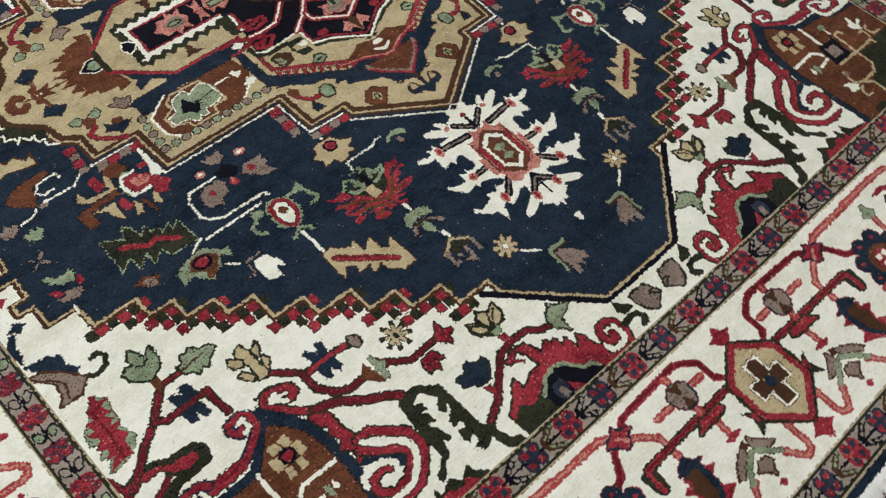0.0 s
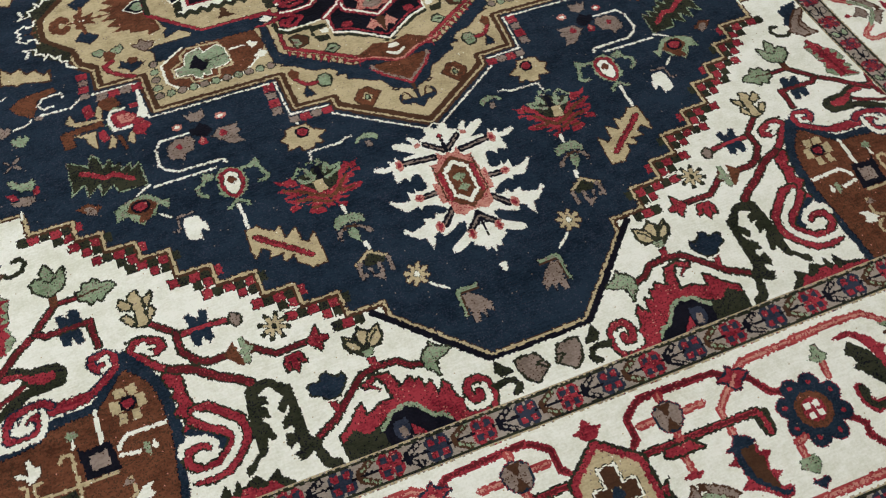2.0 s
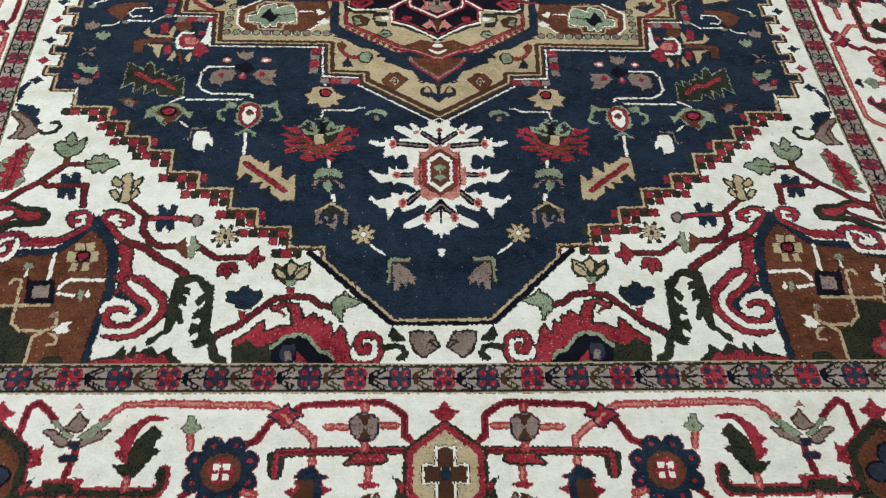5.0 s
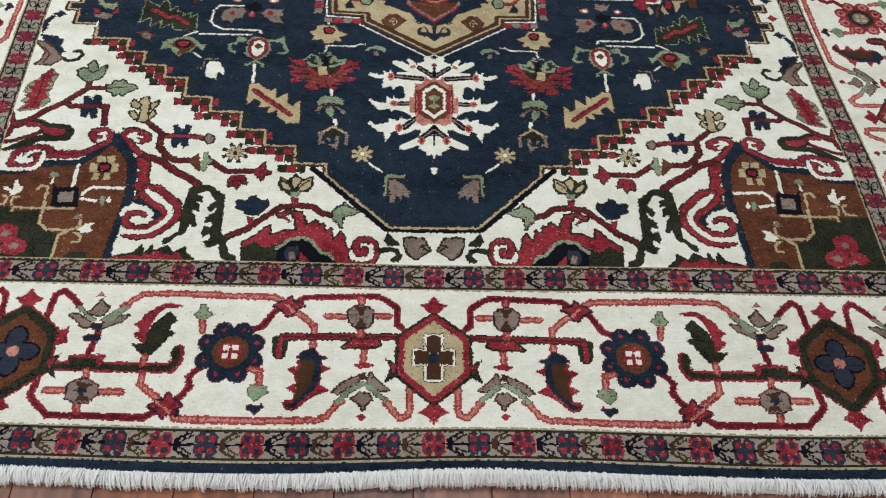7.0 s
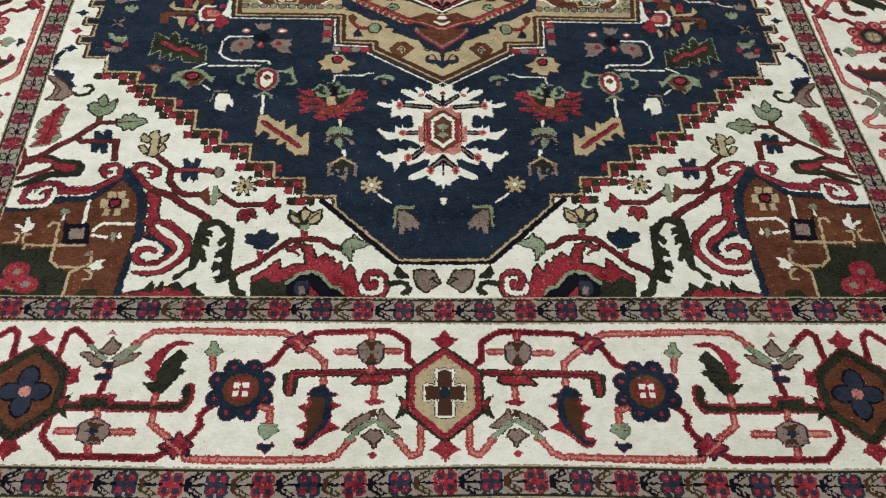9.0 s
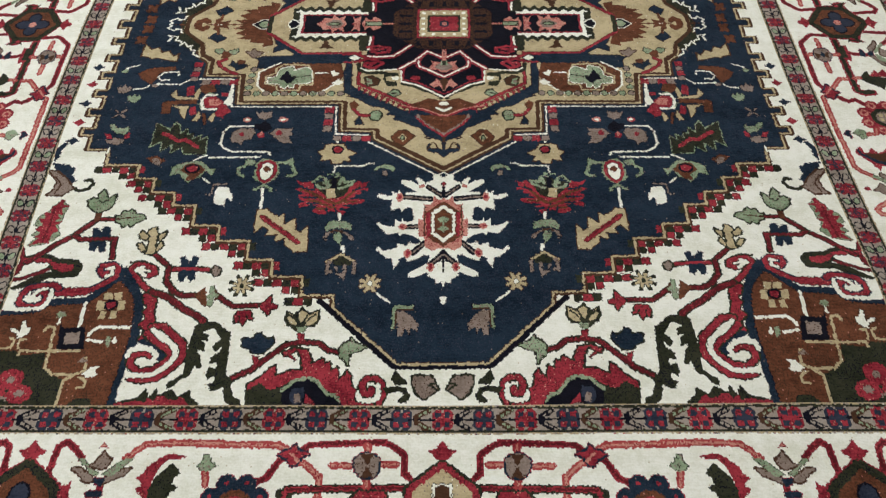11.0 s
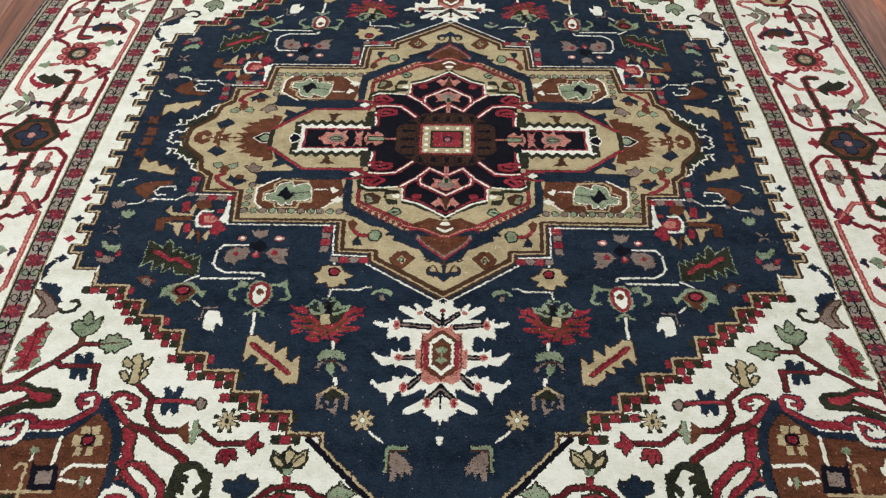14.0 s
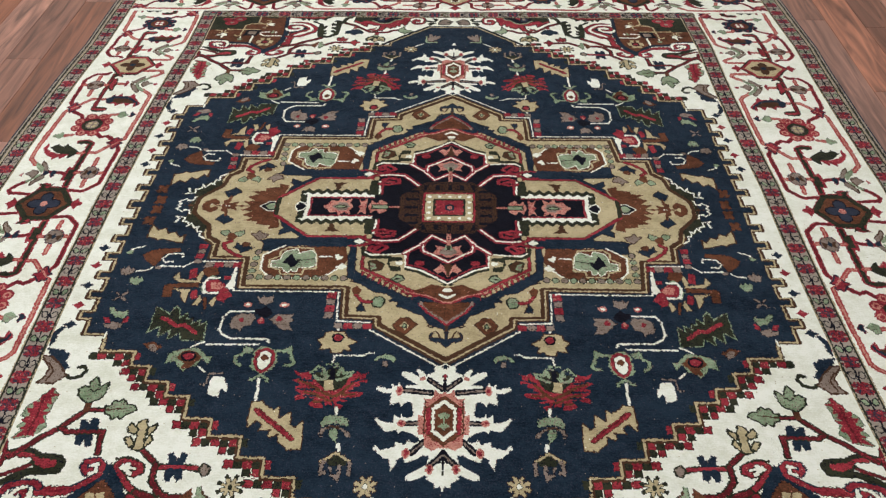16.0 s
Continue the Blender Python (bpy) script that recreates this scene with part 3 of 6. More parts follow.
fill("green", (27.8, 92.6), (25.6, 92.6), (26.1, 93.7), (27.3, 93.8))
motif("green_sprig", "light green three-pointed sprig", "")
rimmed("green", "olive", 0.35, (19.2, 97.1), (18.2, 96.0), (17.3, 95.6), (17.2, 94.9), (16.4, 96.0), (14.2, 97.0), (16.0, 97.9), (17.3, 98.4), (17.4, 100.9), (18.0, 99.8), (19.1, 99.0))
motif("red_dragon", "red serrated dragon leaf with navy shell", "")
rimmed("crimson", "olive", 0.4, (35.0, 106.3), (35.3, 105.0), (33.1, 103.4), (31.5, 101.5), (30.7, 101.0), (30.5, 103.4), (28.0, 102.0), (25.6, 101.9), (26.2, 99.0), (27.0, 97.6), (29.2, 98.9), (29.7, 98.2), (27.4, 97.2), (25.2, 97.6), (24.3, 99.6), (24.2, 100.8), (22.2, 99.4), (21.8, 100.7), (20.8, 100.2), (20.5, 102.2), (19.3, 101.3), (19.0, 103.9), (17.8, 103.0), (17.5, 102.0), (16.9, 102.6), (16.4, 105.4), (15.7, 106.0), (15.7, 108.4), (11.3, 108.4), (11.4, 109.4), (17.8, 109.5), (18.4, 107.7), (19.3, 106.9), (20.7, 106.1), (21.8, 105.0), (23.0, 103.5), (26.8, 103.6), (28.7, 105.1), (31.0, 106.3))
fill("crimson", (28.9, 98.1), (26.8, 99.7), (27.3, 100.1), (28.4, 99.2))
fill("olive", (35.2, 109.5), (35.5, 106.2), (32.9, 104.6), (31.3, 106.0), (28.7, 105.1), (28.9, 106.6), (28.5, 109.4))
fill("black", (29.0, 106.0), (26.8, 103.6), (23.7, 103.3), (22.2, 104.8), (20.7, 106.5), (18.6, 107.1), (17.9, 109.4), (28.6, 109.5))
line("green", 0.7, (29.0, 106.0), (27.7, 105.1), (27.1, 104.1), (24.4, 103.5), (22.8, 104.1), (21.6, 105.7), (20.7, 106.8), (19.3, 107.0), (18.5, 108.2))
fill("blue", (27.2, 105.9), (25.0, 105.4), (24.7, 107.4), (26.0, 109.0), (27.5, 107.8))
fill("taupe", (26.6, 106.8), (25.8, 106.6), (25.3, 108.2), (26.3, 108.7))
fill("crimson", (24.7, 108.2), (24.5, 106.7), (22.1, 109.5), (24.2, 109.5))
fill("taupe", (25.0, 108.6), (22.4, 109.0), (22.4, 109.5), (24.9, 109.5))
vine("crimson", "olive", 1.08, (11.4, 108.8), (10.8, 106.8), (10.9, 104.7), (12.2, 103.5), (13.9, 103.7), (14.6, 105.1), (14.1, 106.6), (12.9, 106.8), (12.8, 105.8))
line("ivory", 0.9, (15.2, 106.9), (14.8, 107.9), (12.4, 108.0), (11.6, 107.2), (11.7, 104.9))
motif("olive_sprig", "dark olive curling sprig", "")
fill("olive", (9.1, 102.7), (8.6, 101.7), (7.5, 103.1), (6.2, 104.4), (6.9, 104.9), (8.7, 104.9), (9.3, 103.8))
fill("olive", (10.8, 105.5), (8.3, 105.1), (6.5, 105.4), (5.7, 107.2), (6.4, 108.5), (8.3, 108.3), (6.9, 106.8), (7.9, 106.3), (10.3, 106.5))
motif("taupe_bud", "taupe bud with dark rim", "")
rimmed("taupe", "olive", 0.4, (5.4, 103.2), (4.1, 103.0), (2.1, 103.1), (1.3, 104.6), (0.7, 105.8), (2.1, 106.6), (3.1, 107.7), (4.7, 106.7), (5.4, 104.7))
line("olive", 0.45, (1.2, 104.6), (2.4, 104.8), (1.2, 105.8))
motif("red_leaf", "feathered red leaf", "")
fill("green", (80.4, 60.1), (78.3, 62.1), (78.8, 64.7), (78.9, 66.2), (79.3, 67.6), (78.3, 69.9), (79.6, 71.6), (81.7, 72.8), (84.0, 73.1), (84.8, 72.9), (83.3, 70.9), (84.6, 70.1), (83.1, 68.4), (84.5, 67.3), (84.1, 65.0), (82.5, 63.7))
fill("crimson", (80.5, 60.0), (79.4, 60.6), (79.9, 61.6), (78.1, 62.1), (79.8, 62.7), (79.0, 64.5), (80.4, 64.5), (79.5, 65.4), (80.4, 66.3), (78.6, 66.4), (80.0, 67.4), (79.0, 69.1), (80.2, 69.7), (80.3, 72.5), (81.5, 72.0), (84.4, 72.9), (82.6, 70.9), (84.1, 70.9), (82.6, 69.5), (84.2, 68.4), (82.7, 67.5), (83.9, 65.5), (82.6, 65.5), (83.1, 63.8), (81.9, 64.0), (82.0, 62.2), (81.1, 61.9))
line("wine", .5, (81.3, 63.1), (81.2, 67.2), (81.8, 72.2))
motif("hook_bud", "grey hooked bud", "")
line("olive", .9, (79.9, 56.4), (78.8, 57.0), (77.4, 57.7), (75.5, 57.2), (74.8, 55.6), (75.5, 54.4), (76.6, 54.7))
fill("navy", (85.1, 49.4), (83.3, 49.7), (81.5, 49.9), (79.6, 51.1), (79.9, 53.0), (78.9, 54.6), (78.1, 54.6), (79.5, 55.5), (81.6, 53.4), (83.7, 51.6))
edged("taupe", "brown", .4, (85.5, 51.4), (83.2, 51.9), (80.6, 54.3), (78.6, 57.0), (80.7, 59.2), (84.4, 59.1), (83.0, 57.2), (82.9, 55.0))
line("brown", .4, (85.1, 52.6), (82.9, 54.1), (81.7, 55.9), (82.4, 58.4))
fill("ivory", (85.9, 54.2), (84.7, 53.9), (83.9, 55.7), (84.7, 57.6), (85.5, 57.9))
fill("navy", (85.7, 45.2), (84.6, 43.9), (84.0, 43.2), (83.0, 43.4), (84.1, 45.8), (84.1, 47.8), (84.8, 49.1))
# field flowers of the lower half
motif("star_flower", "large ivory star-shaped flower with a dark hexagonal heart", "u")
fill("ivory", (-1.3, 53.9), (-0.2, 53.9), (1.5, 52.9), (2.3, 53.1), (2.1, 54.7), (3.1, 55.0), (4.0, 55.8), (4.4, 54.7), (5.7, 53.7), (6.0, 54.2), (5.2, 56.0), (7.0, 55.0), (8.8, 54.5), (8.9, 55.8), (5.6, 58.2), (7.8, 58.1), (8.4, 59.4), (9.4, 57.4), (9.7, 58.6), (10.9, 57.9), (10.7, 59.4), (13.8, 58.6), (14.1, 59.4), (12.5, 60.4), (10.8, 60.4), (11.1, 63.4), (9.2, 62.9), (8.7, 63.9), (7.8, 62.7), (6.7, 62.7), (6.0, 66.1), (-1.4, 66.1))
fill("ivory", (-1.4, 65.2), (6.0, 65.2), (6.4, 66.3), (8.1, 66.6), (8.5, 65.4), (8.8, 66.6), (10.0, 65.6), (10.1, 67.8), (12.2, 67.5), (13.5, 66.6), (13.9, 67.1), (12.3, 69.2), (11.3, 70.1), (9.4, 69.7), (9.0, 70.4), (7.9, 69.7), (6.0, 70.6), (4.5, 71.7), (-1.4, 71.8))
fill("ivory", (-1.4, 71.1), (4.4, 71.1), (4.5, 71.7), (5.6, 72.7), (7.1, 71.8), (7.3, 73.1), (9.3, 72.2), (9.6, 73.6), (11.8, 74.3), (13.3, 73.2), (13.5, 74.1), (11.7, 75.9), (10.4, 76.3), (9.9, 78.9), (9.2, 78.1), (8.8, 76.5), (7.7, 75.8), (7.3, 77.2), (5.8, 76.7), (3.7, 75.4), (2.6, 75.6), (-1.4, 75.6))
fill("ivory", (-1.4, 75.0), (2.6, 74.9), (2.6, 75.6), (3.3, 77.6), (5.4, 78.9), (7.0, 80.0), (6.8, 81.1), (5.3, 80.9), (3.2, 79.8), (3.0, 80.7), (1.7, 81.5), (1.4, 82.6), (0.3, 81.9), (0.1, 83.4), (-0.5, 83.7), (-1.5, 83.7))
line("ivory", 0.72, (-0.6, 83.2), (-0.6, 85.1))
oval("ivory", -0.7, 86.3, 1.41, 1.22)
line("black", 1.44, (8.4, 59.6), (2.8, 60.2))
line("taupe", 0.4, (8.4, 59.6), (2.8, 60.2))
line("black", 1.31, (7.6, 68.0), (4.0, 67.8))
line("taupe", 0.35, (7.6, 68.0), (4.0, 67.8))
line("black", 1.44, (6.2, 74.9), (3.7, 72.2))
line("taupe", 0.4, (6.2, 74.9), (3.7, 72.2))
line("black", 1.31, (3.2, 56.7), (0.5, 59.2))
line("taupe", 0.35, (3.2, 56.7), (0.5, 59.2))
line("black", 1.38, (-0.3, 56.8), (-0.3, 59.9))
line("black", 1.62, (-0.5, 74.5), (-0.6, 78.3))
line("taupe", 0.4, (-0.5, 74.5), (-0.6, 78.3))
line("black", 1.50, (2.2, 77.5), (0.2, 75.3))
line("taupe", 0.4, (2.2, 77.5), (0.2, 75.3))
oval("salmon", 9.2, 59.7, 0.77, 1.21)
oval("crimson", 9.2, 59.7, 0.39, 0.66)
oval("salmon", 8.4, 67.9, 0.82, 0.85)
oval("crimson", 8.4, 67.9, 0.41, 0.48)
oval("salmon", 7.2, 75.0, 0.77, 1.16)
oval("crimson", 7.2, 75.0, 0.44, 0.67)
oval("salmon", 2.5, 78.5, 0.76, 1.13)
oval("crimson", 2.5, 78.4, 0.40, 0.65)
oval("salmon", 4.6, 56.5, 0.62, 0.57)
oval("crimson", -0.3, 55.8, 0.89, 0.73)
oval("crimson", -0.6, 79.4, 0.80, 0.78)
fill("salmon", (-1.3, 60.1), (-0.3, 60.1), (1.0, 60.4), (2.0, 59.4), (2.2, 61.2), (2.9, 61.9), (4.1, 61.7), (4.2, 63.6), (4.3, 66.1), (5.2, 65.6), (5.1, 70.4), (3.8, 70.8), (3.9, 73.1), (2.3, 74.3), (0.6, 73.6), (-0.5, 74.3), (-1.4, 74.3))
fill("brown", (4.0, 62.2), (3.7, 62.2), (3.8, 70.4), (4.1, 70.4))
fill("rust", (-1.3, 60.9), (-0.3, 60.7), (1.8, 62.4), (3.7, 64.0), (3.5, 70.7), (1.9, 72.0), (-0.5, 73.7), (-1.4, 73.6))
fill("crimson", (3.6, 64.4), (2.8, 63.7), (2.7, 70.7), (3.4, 70.6))
fill("ivory", (-1.3, 61.6), (-0.3, 61.6), (2.5, 64.0), (2.5, 70.0), (-0.5, 72.6), (-1.4, 72.6))
fill("rust", (-1.3, 62.7), (-0.4, 62.7), (1.9, 64.6), (1.9, 69.5), (-0.5, 71.4), (-1.4, 71.3))
fill("green", (-1.3, 63.5), (-0.4, 63.5), (0.0, 65.1), (1.3, 65.8), (0.7, 66.6), (0.2, 66.8), (0.1, 67.7), (1.3, 68.5), (0.7, 68.9), (-0.1, 70.0), (-0.4, 69.2), (-1.4, 69.2))
motif("red_carnation", "red carnation with gold and green calyx", "")
fill("crimson", (31.3, 54.8), (30.0, 55.6), (27.9, 55.0), (27.5, 56.9), (25.1, 57.6), (23.0, 57.5), (22.5, 63.7), (23.4, 63.4), (24.5, 64.4), (26.0, 64.4), (26.6, 64.0), (27.4, 63.5), (26.3, 62.0), (27.8, 61.7), (30.0, 62.7), (30.5, 61.7), (29.2, 61.0), (30.3, 60.0), (30.8, 58.9), (29.3, 58.9), (31.4, 57.4), (29.7, 56.6), (31.0, 55.8))
fill("crimson", (23.2, 57.5), (20.9, 57.4), (19.8, 55.8), (18.7, 55.6), (18.3, 54.8), (17.1, 55.6), (15.8, 55.0), (16.5, 56.1), (16.0, 57.6), (17.7, 57.6), (17.3, 58.7), (18.8, 58.9), (18.4, 59.9), (16.6, 60.4), (17.1, 61.2), (18.6, 61.7), (20.2, 61.5), (19.7, 62.7), (21.6, 62.5), (21.9, 63.2), (20.2, 63.7), (21.2, 64.7), (22.6, 63.7))
line("rust", 0.6, (30.2, 57.4), (27.8, 58.4), (26.1, 60.0))
line("rust", 0.6, (28.3, 60.5), (26.4, 61.0), (24.3, 62.0))
line("rust", 0.6, (26.6, 62.7), (24.2, 63.0))
line("rust", 0.6, (22.1, 61.5), (20.7, 59.9), (18.9, 57.9))
line("rust", 0.5, (20.6, 61.0), (18.3, 60.7))
line("rust", 0.5, (20.0, 58.9), (17.8, 56.6))
line("navy", 0.45, (29.7, 57.0), (27.5, 57.6))
line("navy", 0.45, (30.0, 59.6), (26.8, 59.9))
line("navy", 0.45, (28.6, 61.4), (25.9, 61.4))
line("navy", 0.45, (24.6, 62.7), (24.0, 64.3))
line("navy", 0.45, (19.3, 57.6), (16.4, 56.7))
line("navy", 0.45, (19.5, 60.0), (17.2, 59.7))
line("navy", 0.45, (20.9, 62.0), (19.1, 62.2))
line("navy", 0.45, (23.0, 62.0), (22.3, 63.8))
line("rust", 0.7, (26.9, 58.9), (24.9, 60.5), (22.8, 61.5), (20.6, 60.4))
line("rust", 0.5, (25.9, 61.5), (22.7, 62.7))
fill("olive", (27.5, 55.6), (24.8, 54.8), (23.7, 54.0), (21.5, 54.2), (19.6, 56.1), (20.7, 58.9), (22.6, 60.0), (25.0, 59.0), (26.5, 57.7))
line("green", 0.75, (27.8, 55.2), (26.9, 54.3), (26.7, 53.6), (25.5, 54.1), (24.8, 55.4), (25.4, 55.7), (24.3, 56.2), (24.8, 57.2), (26.3, 57.0), (27.2, 55.9))
line("green", 0.75, (22.2, 55.8), (21.6, 53.8), (21.0, 55.4), (19.3, 54.9), (19.5, 55.8), (20.9, 56.7), (22.1, 57.2))
line("green", 0.6, (24.8, 53.0), (22.6, 52.8), (22.4, 53.5), (23.3, 53.7))
fill("black", (24.0, 54.0), (23.0, 54.0), (22.6, 57.1), (23.8, 57.1))
fill("gold", (25.0, 57.4), (23.0, 57.1), (22.7, 59.9), (24.5, 60.1))
line("ivory", 0.47, (23.6, 52.4), (23.5, 50.5), (17.5, 50.5), (16.3, 49.7), (15.1, 49.7))
line("ivory", 0.58, (21.7, 64.2), (21.5, 66.0))
motif("carnation_leaf", "green and taupe leaf below the carnation", "")
fill("green", (24.4, 68.9), (24.3, 66.9), (22.8, 66.1), (20.5, 66.1), (18.8, 67.3), (18.8, 68.8), (20.3, 68.5), (21.7, 68.2), (23.0, 68.5), (23.7, 68.9))
fill("taupe", (24.4, 71.6), (24.4, 69.6), (22.4, 68.5), (22.2, 69.0), (23.6, 70.2), (23.8, 71.7))
fill("taupe", (21.1, 68.5), (18.3, 70.5), (18.3, 71.4), (19.0, 71.4), (19.8, 70.2), (21.1, 69.2))
fill("green", (22.5, 69.7), (21.0, 69.1), (20.6, 70.6), (20.8, 72.8), (21.9, 71.8), (22.6, 70.6))
line("brown", 0.4, (22.9, 69.2), (22.0, 68.8), (20.7, 69.3))
motif("claw_bud", "taupe claw bud on an ivory stalk", "")
line("ivory", 0.65, (20.4, 73.0), (20.2, 74.5))
fill("olive", (22.4, 77.1), (20.3, 75.4), (18.1, 77.1), (18.8, 78.0), (21.4, 78.0))
line("gold", 0.6, (23.3, 77.1), (21.6, 75.9), (20.4, 75.0), (19.0, 76.1), (17.6, 77.1))
line("taupe", 0.9, (22.8, 77.1), (23.1, 78.8), (23.0, 79.8), (22.3, 79.4))
line("taupe", 0.9, (17.8, 77.1), (17.7, 79.7))
fill("taupe", (21.8, 78.0), (21.2, 78.3), (20.9, 79.9), (20.0, 79.7), (20.0, 77.9), (19.3, 77.5), (19.2, 78.8), (19.6, 81.6), (20.3, 81.1), (21.4, 80.2))
motif("gold_rosette", "gold blossom with a crimson heart", "")
rimmed("gold", "brown", 0.25, (27.5, 46.1), (26.3, 45.5), (26.0, 44.1), (24.6, 43.8), (22.0, 43.8), (21.5, 45.2), (19.3, 46.6), (20.9, 47.5), (20.4, 49.1), (21.6, 48.8), (22.5, 49.7), (24.3, 49.7), (24.6, 48.3), (26.8, 48.9), (26.3, 47.5))
oval("black", 23.3, 45.5, 1.29, 1.40)
oval("crimson", 23.3, 45.5, 0.97, 0.96)
oval("ivory", 23.4, 43.0, 0.29, 0.40)
motif("small_leaf", "pale green leaf with taupe bud", "")
fill("green", (15.1, 51.6), (14.3, 50.5), (12.7, 49.8), (10.9, 50.5), (10.3, 51.5), (11.0, 52.5), (11.7, 51.3), (13.9, 51.1), (14.4, 52.2))
fill("taupe", (13.4, 51.7), (12.0, 51.7), (12.1, 53.6), (13.1, 53.4))
motif("lily", "ivory lily with a red heart and green side leaves", "")
fill("green", (40.9, 53.9), (40.7, 50.0), (39.8, 48.4), (38.3, 48.1), (35.7, 49.5), (35.3, 52.7), (35.9, 54.5), (38.1, 56.1), (40.4, 54.8))
fill("crimson", (40.3, 53.5), (40.3, 49.7), (38.4, 48.8), (36.0, 49.7), (35.9, 52.8), (36.6, 54.4), (38.2, 55.7))
fill("ivory", (39.8, 53.2), (39.7, 49.7), (37.9, 49.3), (36.6, 50.2), (36.6, 52.9), (37.4, 54.7), (38.2, 55.2), (39.2, 54.5))
fill("salmon", (40.2, 52.1), (40.1, 50.5), (39.7, 51.6), (39.7, 53.5))
line("crimson", 0.75, (39.8, 53.2), (39.7, 49.8), (38.0, 49.1), (36.4, 50.2), (36.5, 53.1), (37.3, 54.8), (38.2, 55.4), (39.2, 54.7), (39.8, 53.2))
fill("rust", (39.1, 51.5), (38.5, 50.7), (38.2, 50.5), (37.3, 51.3), (37.1, 51.7), (38.1, 52.6))
line("green", 0.9, (41.1, 49.4), (42.4, 48.7), (42.7, 50.5), (44.3, 51.3), (44.2, 52.7), (43.0, 53.8))
fill("green", (43.1, 48.8), (41.3, 48.4), (41.1, 50.3), (42.8, 50.3))
line("green", 0.9, (35.9, 49.7), (34.3, 49.4), (33.0, 48.6), (32.8, 50.0), (32.4, 51.6), (31.7, 52.7), (32.2, 53.5), (33.5, 53.5))
fill("green", (35.3, 49.7), (33.2, 48.3), (32.8, 50.0), (34.6, 50.2))
line("green", 0.8, (40.1, 57.6), (38.9, 56.7), (38.2, 56.1), (36.9, 57.2), (36.5, 57.9))
line("ivory", 0.65, (38.4, 57.2), (38.2, 59.5), (38.1, 62.7))
motif("comb_leaf", "gold comb-shaped leaf with red vein", "")
rimmed("gold", "brown", 0.25, (38.7, 63.2), (36.7, 63.0), (36.2, 64.0), (34.1, 65.2), (33.1, 64.4), (32.9, 67.4), (31.5, 66.4), (30.6, 65.6), (30.5, 68.6), (29.4, 69.5), (27.9, 67.8), (27.6, 74.3), (30.2, 74.4), (32.1, 72.5), (32.3, 70.7), (34.0, 71.6), (34.3, 71.2), (33.7, 69.7), (36.3, 70.2), (35.7, 68.8), (37.0, 67.6), (38.6, 69.3), (38.9, 67.4))
line("crimson", 1.3, (37.5, 65.2), (35.1, 67.4), (32.2, 69.7), (29.6, 72.0))
line("wine", 0.4, (36.9, 65.4), (35.2, 67.0), (31.8, 69.7))
motif("ivory_bud", "ivory bud on a bent stalk", "")
fill("ivory", (48.5, 60.0), (48.2, 57.2), (47.8, 56.7), (45.5, 56.9), (45.1, 58.2), (44.4, 59.0), (44.4, 61.0), (45.8, 60.0), (45.8, 62.3), (47.0, 61.8), (48.3, 61.5))
line("taupe", 0.55, (50.2, 59.0), (48.9, 58.9), (49.0, 56.1), (45.9, 55.9))
motif("twin_blossom", "pair of taupe blossoms inside an ivory bracket", "")
line("ivory", 0.54, (42.5, 37.8), (48.2, 38.0), (49.2, 39.7), (49.4, 43.5), (48.3, 45.0), (46.4, 46.1), (38.4, 46.2), (38.0, 47.2))
line("ivory", 0.47, (51.1, 47.9), (40.0, 47.8))
fill("taupe", (47.6, 41.4), (47.1, 39.7), (45.6, 38.4), (42.4, 38.7), (42.0, 39.9), (42.7, 42.0), (44.3, 42.6), (44.6, 44.1), (45.9, 43.2), (47.2, 42.9))
fill("taupe", (39.2, 40.2), (37.5, 38.6), (33.5, 38.5), (34.2, 39.6), (33.4, 40.8), (34.4, 41.4), (33.5, 43.5), (35.6, 43.5), (37.3, 42.0))
oval("crimson", 45.1, 40.5, 0.55, 0.66)
oval("crimson", 36.8, 40.1, 0.72, 0.78)
fill("black", (42.5, 36.9), (41.3, 37.2), (40.5, 36.0), (39.0, 37.2), (38.4, 39.0), (39.9, 39.8), (41.2, 39.3), (42.4, 38.6))
fill("taupe", (43.1, 32.9), (42.1, 33.5), (41.4, 32.6), (40.4, 33.5), (39.3, 32.6), (38.8, 34.7), (40.5, 35.7), (42.1, 35.2))
oval("salmon", 44.5, 35.7, 0.94, 0.80)
oval("ivory", 44.5, 35.7, 0.43, 0.37)
oval("salmon", 36.3, 35.7, 1.11, 0.86)
oval("ivory", 36.3, 35.7, 0.51, 0.43)
oval("crimson", 40.7, 40.8, 0.84, 1.01)
oval("salmon", 40.7, 40.4, 0.34, 0.72)
motif("saw_leaf", "dark green saw-edged leaf with a red vein", "")
rimmed("olive", "green", 0.3, (64.6, 36.8), (62.4, 38.2), (61.3, 39.1), (60.4, 36.6), (59.5, 37.5), (58.8, 40.3), (57.4, 38.6), (57.2, 40.6), (55.9, 40.0), (55.9, 42.0), (54.0, 40.9), (54.3, 42.9), (52.6, 41.2), (52.5, 42.9), (52.3, 46.8), (57.1, 46.6), (57.7, 44.4), (60.0, 46.4), (60.0, 43.5), (62.3, 45.6), (62.3, 42.4), (64.9, 44.4), (64.6, 42.7))
line("crimson", 1.0, (62.6, 40.0), (60.7, 41.2), (58.9, 42.5), (57.3, 42.2), (54.3, 44.5))
motif("red_eyed_flower", "brown flower with a red eye and green fringe", "")
